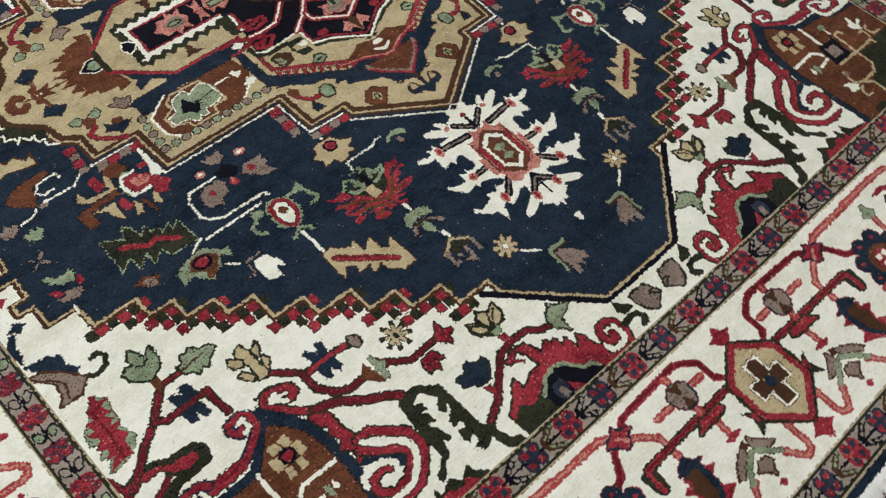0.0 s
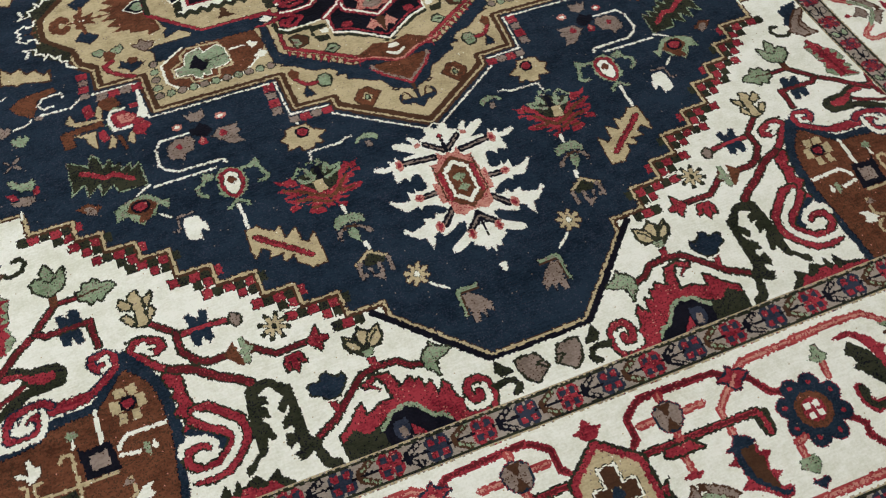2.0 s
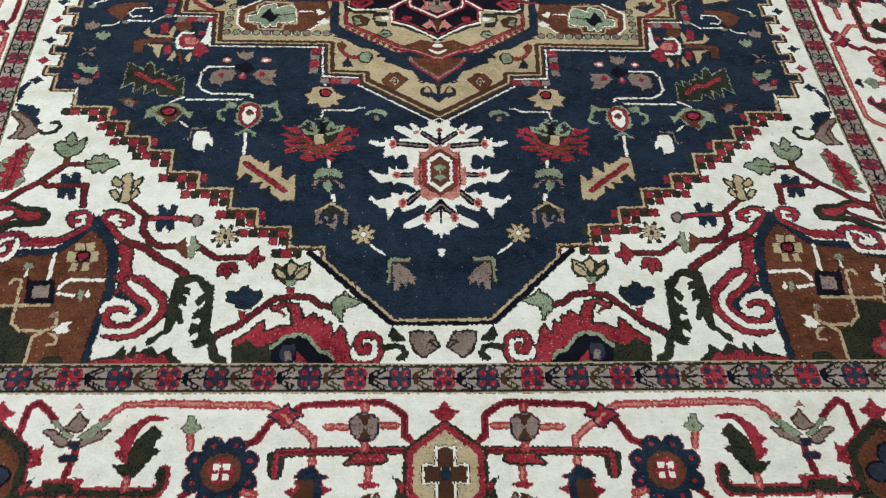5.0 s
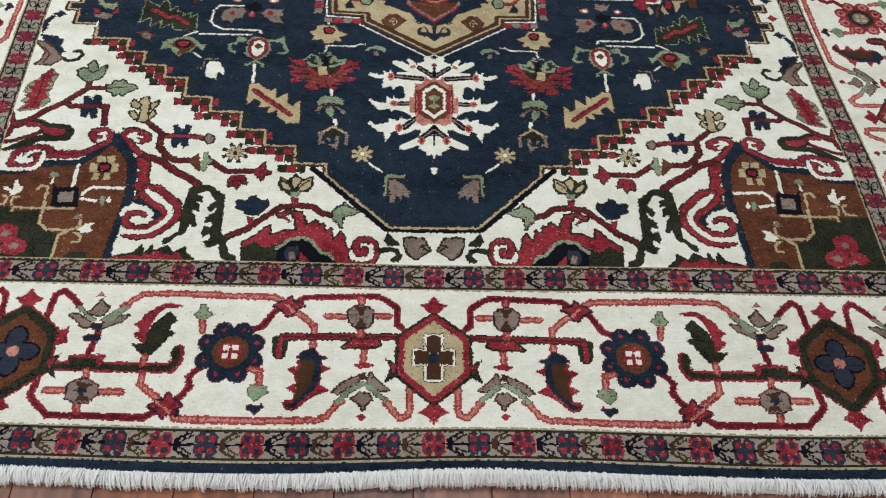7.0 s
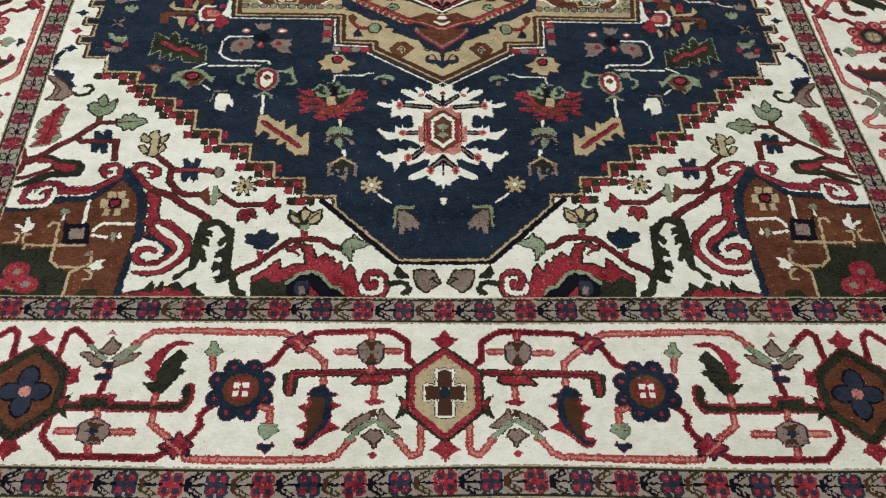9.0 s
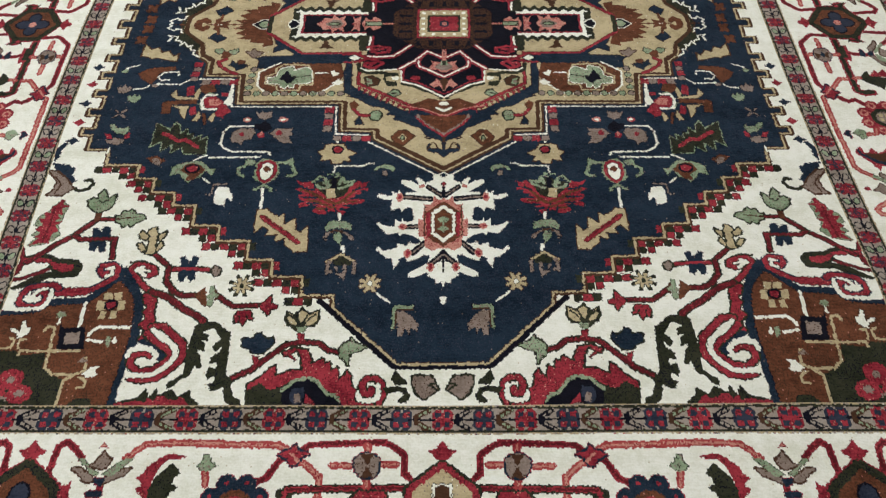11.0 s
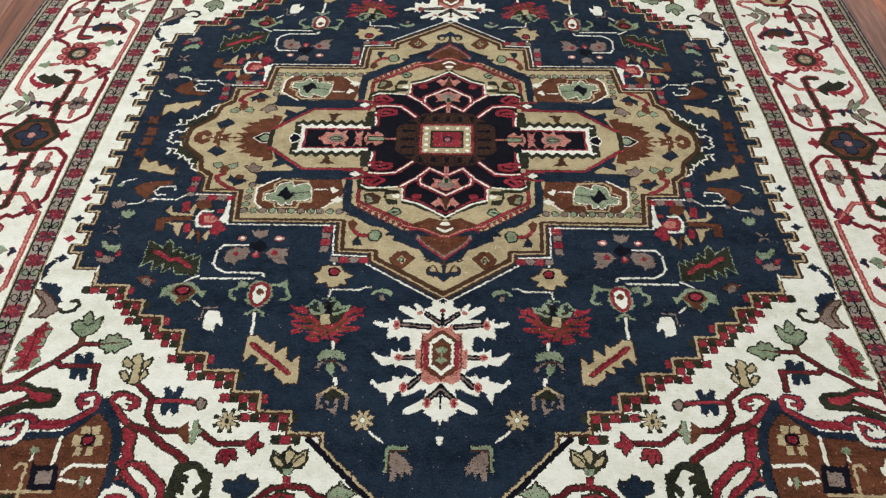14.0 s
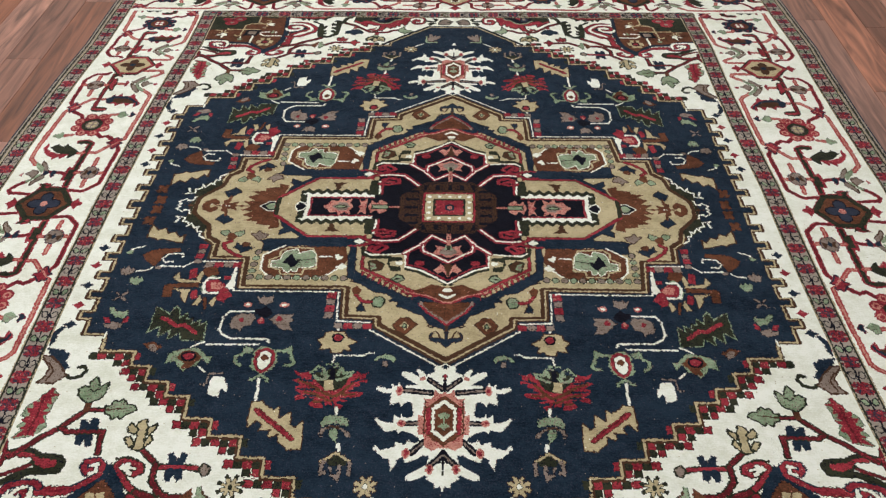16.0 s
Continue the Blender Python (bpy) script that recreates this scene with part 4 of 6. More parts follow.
fill("green", (59.0, 53.4), (58.9, 50.7), (56.9, 49.5), (55.0, 48.9), (52.5, 48.9), (50.5, 51.2), (49.2, 51.5), (49.7, 53.7), (51.2, 52.0), (52.0, 53.9), (53.5, 54.5), (54.7, 55.8), (55.7, 54.5), (56.9, 52.9))
fill("rust", (56.7, 51.8), (56.0, 50.1), (54.5, 49.5), (52.5, 50.4), (51.4, 51.8), (52.9, 53.7), (53.5, 54.8), (55.1, 54.8), (54.9, 53.4))
oval("black", 54.3, 51.3, 1.71, 1.43)
oval("crimson", 54.3, 51.3, 1.22, 0.94)
line("ivory", 0.42, (51.6, 54.2), (49.9, 55.6))
line("ivory", 0.42, (54.4, 48.7), (52.9, 47.8), (51.8, 47.2))
motif("bird_bud", "brown and taupe bud", "")
fill("rust", (65.1, 47.9), (62.8, 47.0), (60.4, 48.7), (61.4, 49.5), (63.5, 49.3))
fill("taupe", (63.8, 48.4), (62.6, 47.9), (61.5, 48.9), (61.6, 50.4), (63.0, 49.8))
motif("bird_bud", "green and red bud with taupe base", "")
fill("green", (75.4, 37.0), (74.3, 36.9), (73.3, 38.0), (71.4, 38.2), (70.7, 37.2), (70.4, 39.4), (71.5, 40.5), (73.1, 40.1), (74.4, 39.0))
fill("crimson", (75.9, 40.0), (74.4, 40.3), (73.7, 41.8), (74.8, 41.8))
fill("crimson", (71.2, 40.5), (70.2, 39.7), (70.1, 41.3), (71.2, 41.8))
fill("taupe", (75.4, 42.0), (73.8, 42.0), (73.4, 41.3), (70.8, 42.0), (71.2, 43.1), (72.4, 43.9), (74.5, 43.3))
line("ivory", 0.43, (73.7, 44.6), (73.8, 46.4))
motif("tiny_blossom", "tiny taupe blossom", "")
spray(73.8, 33.5, "taupe", 4, 0.9)
motif("tiny_bud", "tiny green bud", "")
tulip(71.7, 28.3, "green", "", 0.75)
motif("tiny_bud", "tiny taupe bud", "")
tulip(74.6, 25.1, "taupe", "", 0.8)
motif("tiny_blossom", "tiny rust blossom", "")
box_cross(74.6, 6.4, "rust", 0.75)
motif("tiny_blossom", "tiny rust blossom", "")
box_cross(73.9, 2.0, "rust", 0.75)
motif("tiny_sprig", "tiny ivory and green sprig", "")
line("ivory", 0.42, (75.7, 17.6), (74.6, 16.8), (72.8, 16.2))
oval("green", 75.9, 18.5, .8)
motif("gold_comb", "gold notched comb leaf", "")
edged("gold", "brown", .35, (73.3, 8.0), (71.4, 10.2), (69.8, 9.3), (68.6, 11.4), (67.1, 10.8), (65.8, 12.8), (64.7, 11.8), (64.6, 14.9), (67.2, 14.3), (69.2, 13.5), (70.4, 13.9), (72.3, 12.9), (73.3, 12.9))
motif("field_star", "small gold star blossom with an ivory heart", "")
spray(14.4, 82.4, "gold", 8, 1.0)
oval("ivory", 14.4, 82.4, .5)
motif("arrow_bud", "taupe bud under a green angled stalk", "")
line("ivory", 0.43, (12.9, 84.8), (11.7, 85.9), (10.5, 86.9))
line("green", .8, (5.8, 87.9), (9.4, 88.0), (9.6, 92.8))
line("brown", .35, (5.8, 88.5), (8.9, 88.6), (9.1, 92.8))
fill("taupe", (8.9, 88.9), (7.6, 88.9), (6.2, 89.8), (4.6, 91.9), (4.8, 93.5), (6.1, 92.9), (6.4, 94.5), (7.1, 93.0), (7.6, 94.5), (8.7, 94.6))
motif("shrub", "rust stalk with gold, red and ivory blossoms", "")
fill("rust", (63.7, 29.1), (57.3, 28.7), (56.8, 30.3), (62.6, 30.5), (62.3, 33.5), (64.4, 33.6), (64.9, 29.7))
fill("rust", (55.1, 33.5), (54.1, 33.5), (53.6, 37.4), (54.4, 37.4))
fill("rust", (57.4, 23.1), (54.3, 23.1), (53.3, 25.8), (55.5, 27.1), (57.2, 25.8))
fill("crimson", (60.3, 24.4), (58.8, 23.8), (57.8, 27.1), (59.8, 27.5))
fill("crimson", (58.3, 31.6), (57.0, 31.0), (56.4, 33.8), (57.8, 34.1))
fill("crimson", (52.3, 33.5), (51.0, 30.0), (49.9, 31.0), (48.4, 33.2), (49.8, 33.8), (50.2, 35.1), (51.9, 34.3))
fill("crimson", (51.8, 26.4), (50.1, 26.4), (49.9, 27.6), (51.6, 27.6))
fill("gold", (63.4, 27.1), (62.6, 25.4), (61.6, 27.7), (57.3, 28.0), (56.9, 28.8), (61.7, 28.7))
fill("gold", (58.1, 27.4), (57.4, 24.4), (56.7, 26.1), (57.2, 28.4))
fill("gold", (62.5, 30.7), (58.5, 31.0), (58.8, 32.9), (58.7, 35.5), (59.8, 34.1), (60.8, 31.7))
fill("gold", (57.0, 36.0), (56.0, 32.9), (55.3, 34.1), (55.8, 36.1))
fill("gold", (53.5, 35.4), (52.5, 33.2), (52.0, 34.1), (52.3, 36.4))
fill("green", (56.6, 30.3), (56.0, 28.1), (54.8, 26.3), (53.5, 26.4), (53.4, 27.1), (55.8, 27.7), (55.2, 32.1), (55.8, 32.1))
fill("crimson", (55.7, 28.1), (53.3, 27.5), (50.7, 29.8), (51.3, 31.7), (54.9, 31.7))
line("ivory", 0.65, (52.9, 27.2), (55.3, 27.2), (56.0, 29.0), (55.3, 32.1), (52.3, 32.1))
fill("ivory", (51.0, 30.0), (50.2, 27.7), (50.2, 21.7), (49.8, 23.1), (49.1, 30.3), (49.5, 31.0))
fill("salmon", (54.4, 28.7), (52.3, 28.5), (51.3, 29.9), (52.1, 31.0), (54.1, 30.7))
motif("rust_cloud", "rust-brown curled cloud", "")
fill("rust", (72.7, 19.3), (70.4, 17.3), (64.3, 16.6), (64.0, 18.3), (67.4, 19.0), (68.0, 21.7), (68.7, 23.4), (71.7, 21.1))
line("ivory", 0.47, (65.0, 21.6), (66.7, 21.9), (67.6, 20.7), (66.7, 19.0), (63.5, 18.7), (63.1, 20.0))
motif("ivory_tendril", "thin ivory tendril", "")
line("ivory", 0.47, (68.3, 24.2), (67.3, 23.2), (62.0, 23.4), (59.4, 21.1))
line("ivory", 0.42, (72.5, 25.0), (70.4, 24.8), (69.1, 23.8))
oval("taupe", 67.9, 23.8, 0.78, 0.60)
# medallion
motif("medallion", "gold stepped medallion with blue, brown and green fillings", "uv")
OUTER = [(65.8, -1), (65.2, 3.9), (60.8, 8.4), (59.7, 12.7), (57.0, 14.9), (56.6, 20.1), (48.6, 20.2), (47.4, 30.0), (23.2, 29.9), (22.7, 39.2), (15.4, 39.5), (15.2, 41.8), (0, 52.0), (-4, 49.4)]
fill("brown", *[(u + 0.9, v + 0.6) for u, v in OUTER], (-4, -1))
line("ivory", 0.42, *[(u + 1.4, v + 1.3) for u, v in OUTER[5:]])
line("gold", 0.4, *[(u + 0.15, v + 0.1) for u, v in OUTER])
fill("gold", *[(u - 1.0, v - 0.8) for u, v in OUTER], (-4, -1))
for k in range(4):
    fill("crimson" if k % 2 == 0 else "taupe", (25.0, 31.4 + 2.1 * k), (27.1, 31.4 + 2.1 * k), (27.1, 33.4 + 2.1 * k), (25.0, 33.4 + 2.1 * k))
    fill("crimson" if k % 2 else "taupe", (24.6 - 2.1 * k, 41.0), (22.6 - 2.1 * k, 41.0), (22.6 - 2.1 * k, 42.8), (24.6 - 2.1 * k, 42.8))
    fill("crimson" if k % 2 else "taupe", (57.4 - 2.2 * k, 21.6), (55.3 - 2.2 * k, 21.6), (55.3 - 2.2 * k, 23.4), (57.4 - 2.2 * k, 23.4))
    fill("crimson" if k % 2 == 0 else "taupe", (58.4, 15.2 + 1.8 * k), (60.2, 15.2 + 1.8 * k), (60.2, 16.8 + 1.8 * k), (58.4, 16.8 + 1.8 * k))
motif("ragged_fringe", "ivory and green ragged fringe at the medallion tip", "v")
fill("olive", (66.9, -1.3), (65.3, 3.6), (67.0, 4.7), (67.2, 6.5), (62.2, 10.7), (60.7, 10.9), (60.6, 9.5), (60.6, 8.5), (65.3, 3.2), (65.9, -1.3))
fill("rust", (68.6, -1.5), (66.0, -1.5), (65.8, 0.3), (68.0, 0.3))
line("ivory", 0.43, (69.1, -1.2), (69.6, -0.4), (68.6, 0.5), (69.4, 1.4), (67.7, 2.6), (67.2, 1.8), (66.2, 2.1), (65.9, 3.3))
line("ivory", 0.43, (68.2, 7.0), (67.8, 5.4), (68.5, 4.5), (66.4, 5.1), (66.5, 6.6), (65.2, 6.9), (65.2, 8.6), (64.4, 7.3), (63.3, 9.2), (62.6, 8.5), (62.5, 10.5), (61.6, 10.4), (61.5, 12.0), (59.9, 13.2))
motif("brown_flank", "brown serrated flank with a pale eye", "v")
fill("rust", (53.3, -2.8), (44.7, -2.8), (43.6, 0.3), (44.0, 4.7), (43.2, 8.5), (45.9, 9.1), (45.7, 7.7), (49.6, 7.3), (49.3, 6.2), (52.7, 5.8), (51.0, 4.7), (53.6, 3.6), (51.5, 2.1), (54.4, 1.7), (52.4, 0.3), (55.9, 0.3), (55.4, 1.7), (57.5, 1.1), (57.6, 2.6), (58.8, 2.2), (59.0, 0.3), (61.5, -0.1), (61.7, -1.3), (53.1, -1.3))
rimmed("black", "ivory", 0.3, (50.4, -0.6), (48.6, -2.6), (44.4, -2.6), (43.8, 1.7), (47.7, 1.7))
oval("green", 46.8, -0.6, 1.59, 1.81)
oval("ivory", 57.3, -0.6, 1.30, 0.74)
line("rust", 1.6, (62.9, -1.3), (62.6, 1.1), (61.2, 2.0), (60.5, 1.1))
fill("navy", (59.5, 5.8), (58.7, 3.9), (57.7, 3.2), (55.1, 5.4), (55.8, 6.5), (57.0, 7.6), (58.1, 6.5))
line("rust", 0.8, (57.7, 2.1), (57.4, 3.8))
motif("inner_leafage", "green and red leaves on the gold ground", "")
rimmed("green", "olive", 0.25, (56.9, 10.2), (55.5, 9.7), (54.3, 11.3), (55.6, 11.8), (56.6, 11.2))
rimmed("green", "olive", 0.25, (53.9, 10.9), (51.6, 9.7), (51.4, 11.3), (52.3, 12.1), (53.8, 11.6))
fill("rust", (55.0, 10.9), (53.6, 10.9), (52.6, 12.3), (53.5, 14.2), (54.9, 13.5))
line("crimson", 1.1, (53.6, 14.1), (55.1, 14.9), (54.4, 16.6), (51.8, 18.6), (50.0, 19.4))
fill("navy", (52.6, 16.2), (52.0, 14.4), (50.8, 15.5), (50.1, 13.7), (49.0, 15.5), (47.3, 16.2), (49.0, 17.7), (50.1, 18.5), (51.3, 17.0))
oval("rust", 49.8, 15.0, 0.99, 0.97)
motif("taupe_blossom", "small taupe blossom", "")
rimmed("taupe", "brown", 0.25, (49.5, 10.9), (48.3, 10.9), (47.7, 9.8), (46.9, 10.9), (45.1, 11.3), (45.7, 12.3), (47.1, 13.4), (48.2, 12.3))
motif("blue_bar", "navy bar between the medallion arms", "")
fill("navy", (22.0, 15.5), (21.5, 23.9), (16.5, 27.5), (9.5, 32.4), (6.5, 33.1), (6.1, 38.5), (8.0, 37.4), (8.9, 36.8), (10.6, 36.2), (11.4, 35.9), (11.1, 34.3), (13.2, 34.3), (12.4, 33.1), (13.7, 31.9), (16.7, 31.3), (19.9, 28.7), (22.5, 27.6), (21.7, 27.2), (23.3, 26.5), (23.9, 19.6), (23.6, 15.5))
fill("navy", (34.7, 12.0), (22.3, 12.0), (22.0, 15.6), (34.1, 15.6))
fill("navy", (44.0, 4.3), (42.6, 5.3), (39.2, 8.4), (35.8, 11.3), (29.5, 11.7), (29.1, 14.8), (37.9, 15.5), (41.1, 16.2), (43.5, 17.5), (45.8, 17.5), (45.5, 14.8), (46.8, 13.4), (44.2, 12.5), (37.5, 12.5), (37.1, 11.7), (39.9, 10.0), (42.6, 11.4), (42.9, 9.5), (42.2, 8.5), (43.0, 6.9))
motif("arm_octagon", "green cross flower in a brown panel with ivory outline", "")
fill("rust", (44.4, 19.0), (40.0, 15.4), (24.5, 15.5), (23.7, 20.4), (24.9, 22.6), (28.3, 25.4), (30.0, 26.4), (41.4, 26.4), (43.8, 23.8))
line("ivory", 0.47, (39.8, 15.1), (44.6, 18.7), (44.1, 23.8), (41.4, 26.8), (29.9, 26.8), (28.3, 25.8), (25.1, 22.8))
fill("ivory", (26.4, 22.8), (24.9, 21.4), (23.5, 22.4), (24.7, 23.8))
line("gold", 0.45, (32.7, 16.2), (38.9, 15.9), (40.5, 17.3), (40.3, 19.1), (42.6, 20.4), (42.3, 23.1), (39.5, 23.8), (39.0, 25.5), (34.0, 25.5), (33.7, 23.5), (31.0, 23.4), (31.1, 19.4), (32.7, 16.2))
rimmed("green", "ivory", 0.25, (39.1, 17.3), (36.4, 16.6), (35.9, 18.3), (33.0, 16.9), (31.7, 18.3), (31.2, 22.1), (32.2, 22.8), (35.4, 23.1), (35.4, 24.4), (36.3, 24.4), (36.9, 23.4), (37.4, 24.8), (38.3, 24.4), (39.0, 23.1), (41.7, 22.8), (42.0, 21.1), (40.0, 20.4), (39.6, 18.3))
fill("black", (38.8, 20.0), (38.1, 19.0), (37.6, 18.2), (36.2, 20.4), (34.9, 20.2), (35.7, 22.1), (36.9, 23.2), (37.8, 21.9), (39.3, 21.6))
line("olive", 0.3, (35.7, 20.7), (31.7, 20.0))
line("ivory", 0.43, (30.5, 19.1), (27.7, 19.1))
fill("ivory", (27.0, 18.5), (26.0, 18.2), (25.6, 19.0), (24.7, 19.3), (25.7, 20.3), (26.3, 20.4))
for k in range(11):
    motif("bead")
    oval("olive", 46.0 - 2.2 * k, 26.6, 1.0)
    oval("green" if k % 2 else "taupe", 46.0 - 2.2 * k, 26.6, 0.75)
for k in range(4):
    motif("bead")
    oval("olive", 46.0, 24.4 - 2.2 * k, 1.0)
    oval("taupe" if k % 2 else "green", 46.0, 24.4 - 2.2 * k, 0.75)
motif("inner_cross", "gold inner cross outlined in red", "uv")
fill("crimson", (46.0, -1), (46.0, 3.5), (35.0, 12.0), (20.8, 12.0), (20.6, 23.4), (0, 36.6), (-4, 34), (-4, -1))
fill("gold", (44.8, -1), (44.6, 3.3), (34.6, 11.2), (20.0, 11.2), (19.6, 22.8), (0, 35.2), (-4, 33), (-4, -1))
for k in range(15):
    fill("crimson", (20.2 - 1.35 * k, 23.8 + 0.87 * k), (20.0 - 1.35 * k, 25.9 + 0.87 * k), (18.8 - 1.35 * k, 24.6 + 0.87 * k))
fill("olive", (45.9, -1), (45.9, 3.0), (44.6, 4.0), (44.6, -1))
fill("olive", (39.0, -1), (39.6, 6.3), (18.0, 6.3), (18.0, -1))
fill("ivory", (37.3, -1), (37.6, 4.9), (14.0, 4.9), (14.0, -1))
for k in range(7):
    fill("olive", (20.6 + 2.6 * k, 6.2), (21.8 + 2.6 * k, 7.4), (23.0 + 2.6 * k, 6.2))
    fill("ivory", (20.6 + 2.6 * k, 4.7), (21.9 + 2.6 * k, 5.7), (23.2 + 2.6 * k, 4.7))
fill("crimson", (36.3, -1), (36.5, 3.9), (14.0, 3.9), (14.0, -1))
fill("black", (35.7, -1), (35.8, 3.4), (12.0, 3.4), (12.0, -1))
fill("brown", (29.8, 6.8), (28.9, 6.8), (28.2, 8.9), (26.7, 9.8), (30.8, 9.8), (30.1, 8.5))
edged("black", "ivory", .35, (40.5, -0.2), (39.6, -1.8), (38.0, -1.1), (37.1, 0.0), (38.1, 1.4), (39.5, 1.8))
motif("dark_core", "near-black core with red and white lobed outline", "uv")
fill("black", (-1.8, 3.3), (19.3, 3.2), (18.7, 12.1), (19.3, 13.4), (19.8, 17.7), (13.6, 18.4), (10.3, 18.1), (10.0, 22.4), (6.8, 23.5), (3.8, 25.4), (0.1, 28.0), (-1.9, 28.0))
fill("olive", (21.1, 4.7), (17.6, 4.7), (17.4, 10.9), (20.7, 10.9))
line("ivory", 0.45, (18.1, 5.2), (18.4, 10.4))
line("crimson", 0.6, (17.5, 5.2), (17.7, 10.4))
line("olive", 1.0, (20.6, 16.0), (20.1, 18.2), (18.4, 19.2), (13.8, 19.3))
line("ivory", 0.45, (19.9, 17.4), (18.4, 18.4), (13.6, 18.2), (10.4, 18.0), (10.1, 18.9), (10.0, 22.5), (6.8, 23.6), (3.8, 25.5), (0.1, 28.2))
line("crimson", 0.5, (9.6, 18.2), (9.7, 21.9), (6.4, 22.7), (3.8, 24.6), (0.1, 27.1))
line("olive", 0.8, (9.9, 23.3), (6.8, 24.4), (3.7, 26.4), (0.7, 28.7))
fill("olive", (14.1, 19.3), (10.8, 19.3), (10.6, 20.4), (13.6, 20.7), (13.6, 22.1), (11.2, 22.6), (11.1, 24.2), (13.4, 24.0), (14.3, 21.6))
fill("ivory", (12.4, 20.9), (10.8, 20.7), (10.7, 22.1), (12.1, 21.9))
line("crimson", 0.85, (18.5, 9.4), (16.4, 9.0), (13.3, 9.9), (13.5, 11.3), (16.2, 11.8), (17.8, 11.0), (16.8, 10.3), (14.9, 10.3))
line("crimson", 1.35, (19.3, 13.1), (15.7, 13.5), (12.1, 13.1), (10.4, 11.3), (8.1, 8.7))
line("ivory", 0.45, (19.3, 12.9), (15.7, 13.3), (12.1, 12.9), (10.4, 11.1), (8.1, 8.6))
line("crimson", 0.85, (20.0, 14.8), (18.3, 13.8), (14.6, 15.6), (16.7, 17.7), (19.0, 16.6), (18.7, 15.4), (16.6, 15.5), (17.6, 16.3))
line("crimson", 1.35, (10.5, 17.8), (8.4, 16.2), (7.1, 15.2), (4.1, 11.3), (0.3, 13.8))
line("ivory", 0.45, (10.5, 17.7), (7.1, 14.9), (4.1, 11.1), (0.3, 13.7))
line("crimson", 1.35, (6.2, 14.7), (6.2, 16.9), (0.2, 20.9))
line("ivory", 0.45, (6.1, 14.7), (6.1, 16.7), (0.2, 20.7))
line("salmon", 0.6, (0.3, 10.6), (0.3, 13.8))
fill("salmon", (3.7, 17.6), (2.7, 16.3), (3.2, 14.8), (0.9, 15.5), (0.3, 14.1), (-1.9, 14.1), (-1.9, 19.3), (0.2, 19.3), (1.7, 18.4), (3.1, 18.2))
fill("taupe", (2.4, 17.2), (0.9, 15.6), (-1.9, 15.6), (-1.9, 18.6), (0.9, 18.4))
fill("green", (0.9, 14.8), (-1.4, 14.8), (-1.4, 16.7), (0.9, 16.7))
fill("olive", (0.4, 14.7), (-0.5, 14.7), (-0.5, 16.7), (0.4, 16.7))
oval("crimson", 6.7, 21.3, 1.17, 0.86)
fill("salmon", (3.5, 23.7), (2.7, 23.1), (1.7, 21.3), (1.1, 22.6), (0.2, 21.9), (-1.9, 21.9), (-1.9, 25.9), (0.1, 25.9), (1.1, 24.2), (2.3, 24.8))
fill("brown", (1.2, 22.1), (0.2, 21.3), (-1.9, 21.3), (-1.9, 25.7), (0.1, 25.7), (0.6, 23.7))
fill("gold", (7.6, 27.5), (3.7, 26.5), (0.9, 28.4), (4.1, 28.4), (7.9, 30.0))
rimmed("ivory", "black", 0.3, (23.1, 13.5), (21.6, 12.6), (20.1, 13.5), (21.4, 14.6))
line("crimson", 0.7, (24.4, 12.3), (21.6, 12.0), (18.9, 13.1))
line("crimson", 0.7, (24.1, 15.2), (21.4, 15.2), (18.8, 14.2))
rimmed("brown", "olive", 0.25, (18.7, 20.9), (17.0, 20.3), (15.1, 21.7), (15.5, 23.6), (18.0, 24.2))
fill("green", (18.3, 21.1), (17.1, 21.6), (16.6, 23.3), (17.9, 23.7))
fill("taupe", (18.2, 21.9), (17.2, 22.1), (17.3, 22.9), (18.1, 22.8))
rimmed("green", "olive", 0.35, (12.9, 26.8), (11.7, 25.4), (10.6, 25.9), (10.1, 26.8), (11.6, 27.9))
line("olive", 0.35, (12.3, 26.8), (10.8, 26.5))
motif("core_sprig", "pink feathered sprig", "v")
fill("salmon", (33.0, -0.2), (31.0, -0.9), (31.7, -2.4), (29.6, -2.0), (28.8, -3.5), (27.7, -2.7), (25.8, -3.5), (25.7, -1.6), (24.1, -0.5), (25.4, 1.4), (25.0, 3.2), (26.7, 2.1), (28.0, 3.6), (28.7, 2.1), (30.6, 2.5), (31.3, 1.0))
fill("taupe", (30.4, -0.2), (28.6, -2.0), (26.4, -1.6), (25.3, -0.2), (26.1, 1.4), (28.2, 1.7))
oval("olive", 27.7, -0.2, 1.71, 0.98)
oval("green", 27.7, -0.2, 1.27, 0.60)
fill("salmon", (24.3, -0.5), (22.7, -0.9), (23.6, -2.7), (22.3, -2.4), (21.7, -3.3), (21.3, -0.9), (20.5, -0.5), (21.2, 0.6), (20.9, 3.2), (22.2, 2.1), (23.1, 2.9), (22.6, 0.6))
line("crimson", 0.5, (23.8, -0.1), (21.0, -0.1))
fill("salmon", (20.7, -0.2), (20.0, -2.4), (19.0, -1.6), (18.1, -2.9), (16.1, -2.0), (15.2, -0.1), (15.9, 1.7), (17.7, 2.7), (18.7, 1.4), (19.8, 2.6))
fill("olive", (20.0, -1.1), (15.6, -1.1), (15.5, 1.0), (19.8, 1.0))
fill("green", (19.6, -0.8), (15.8, -0.8), (15.7, 0.6), (19.5, 0.6))
line("salmon", 0.55, (15.3, 0.0), (12.1, 0.0))
motif("brown_wheel", "brown eight-sided wheel with dark spokes", "uv")
fill("brown", (12.8, -1), (12.6, 4.8), (6.2, 10.2), (-4, 10.4), (-4, -1))
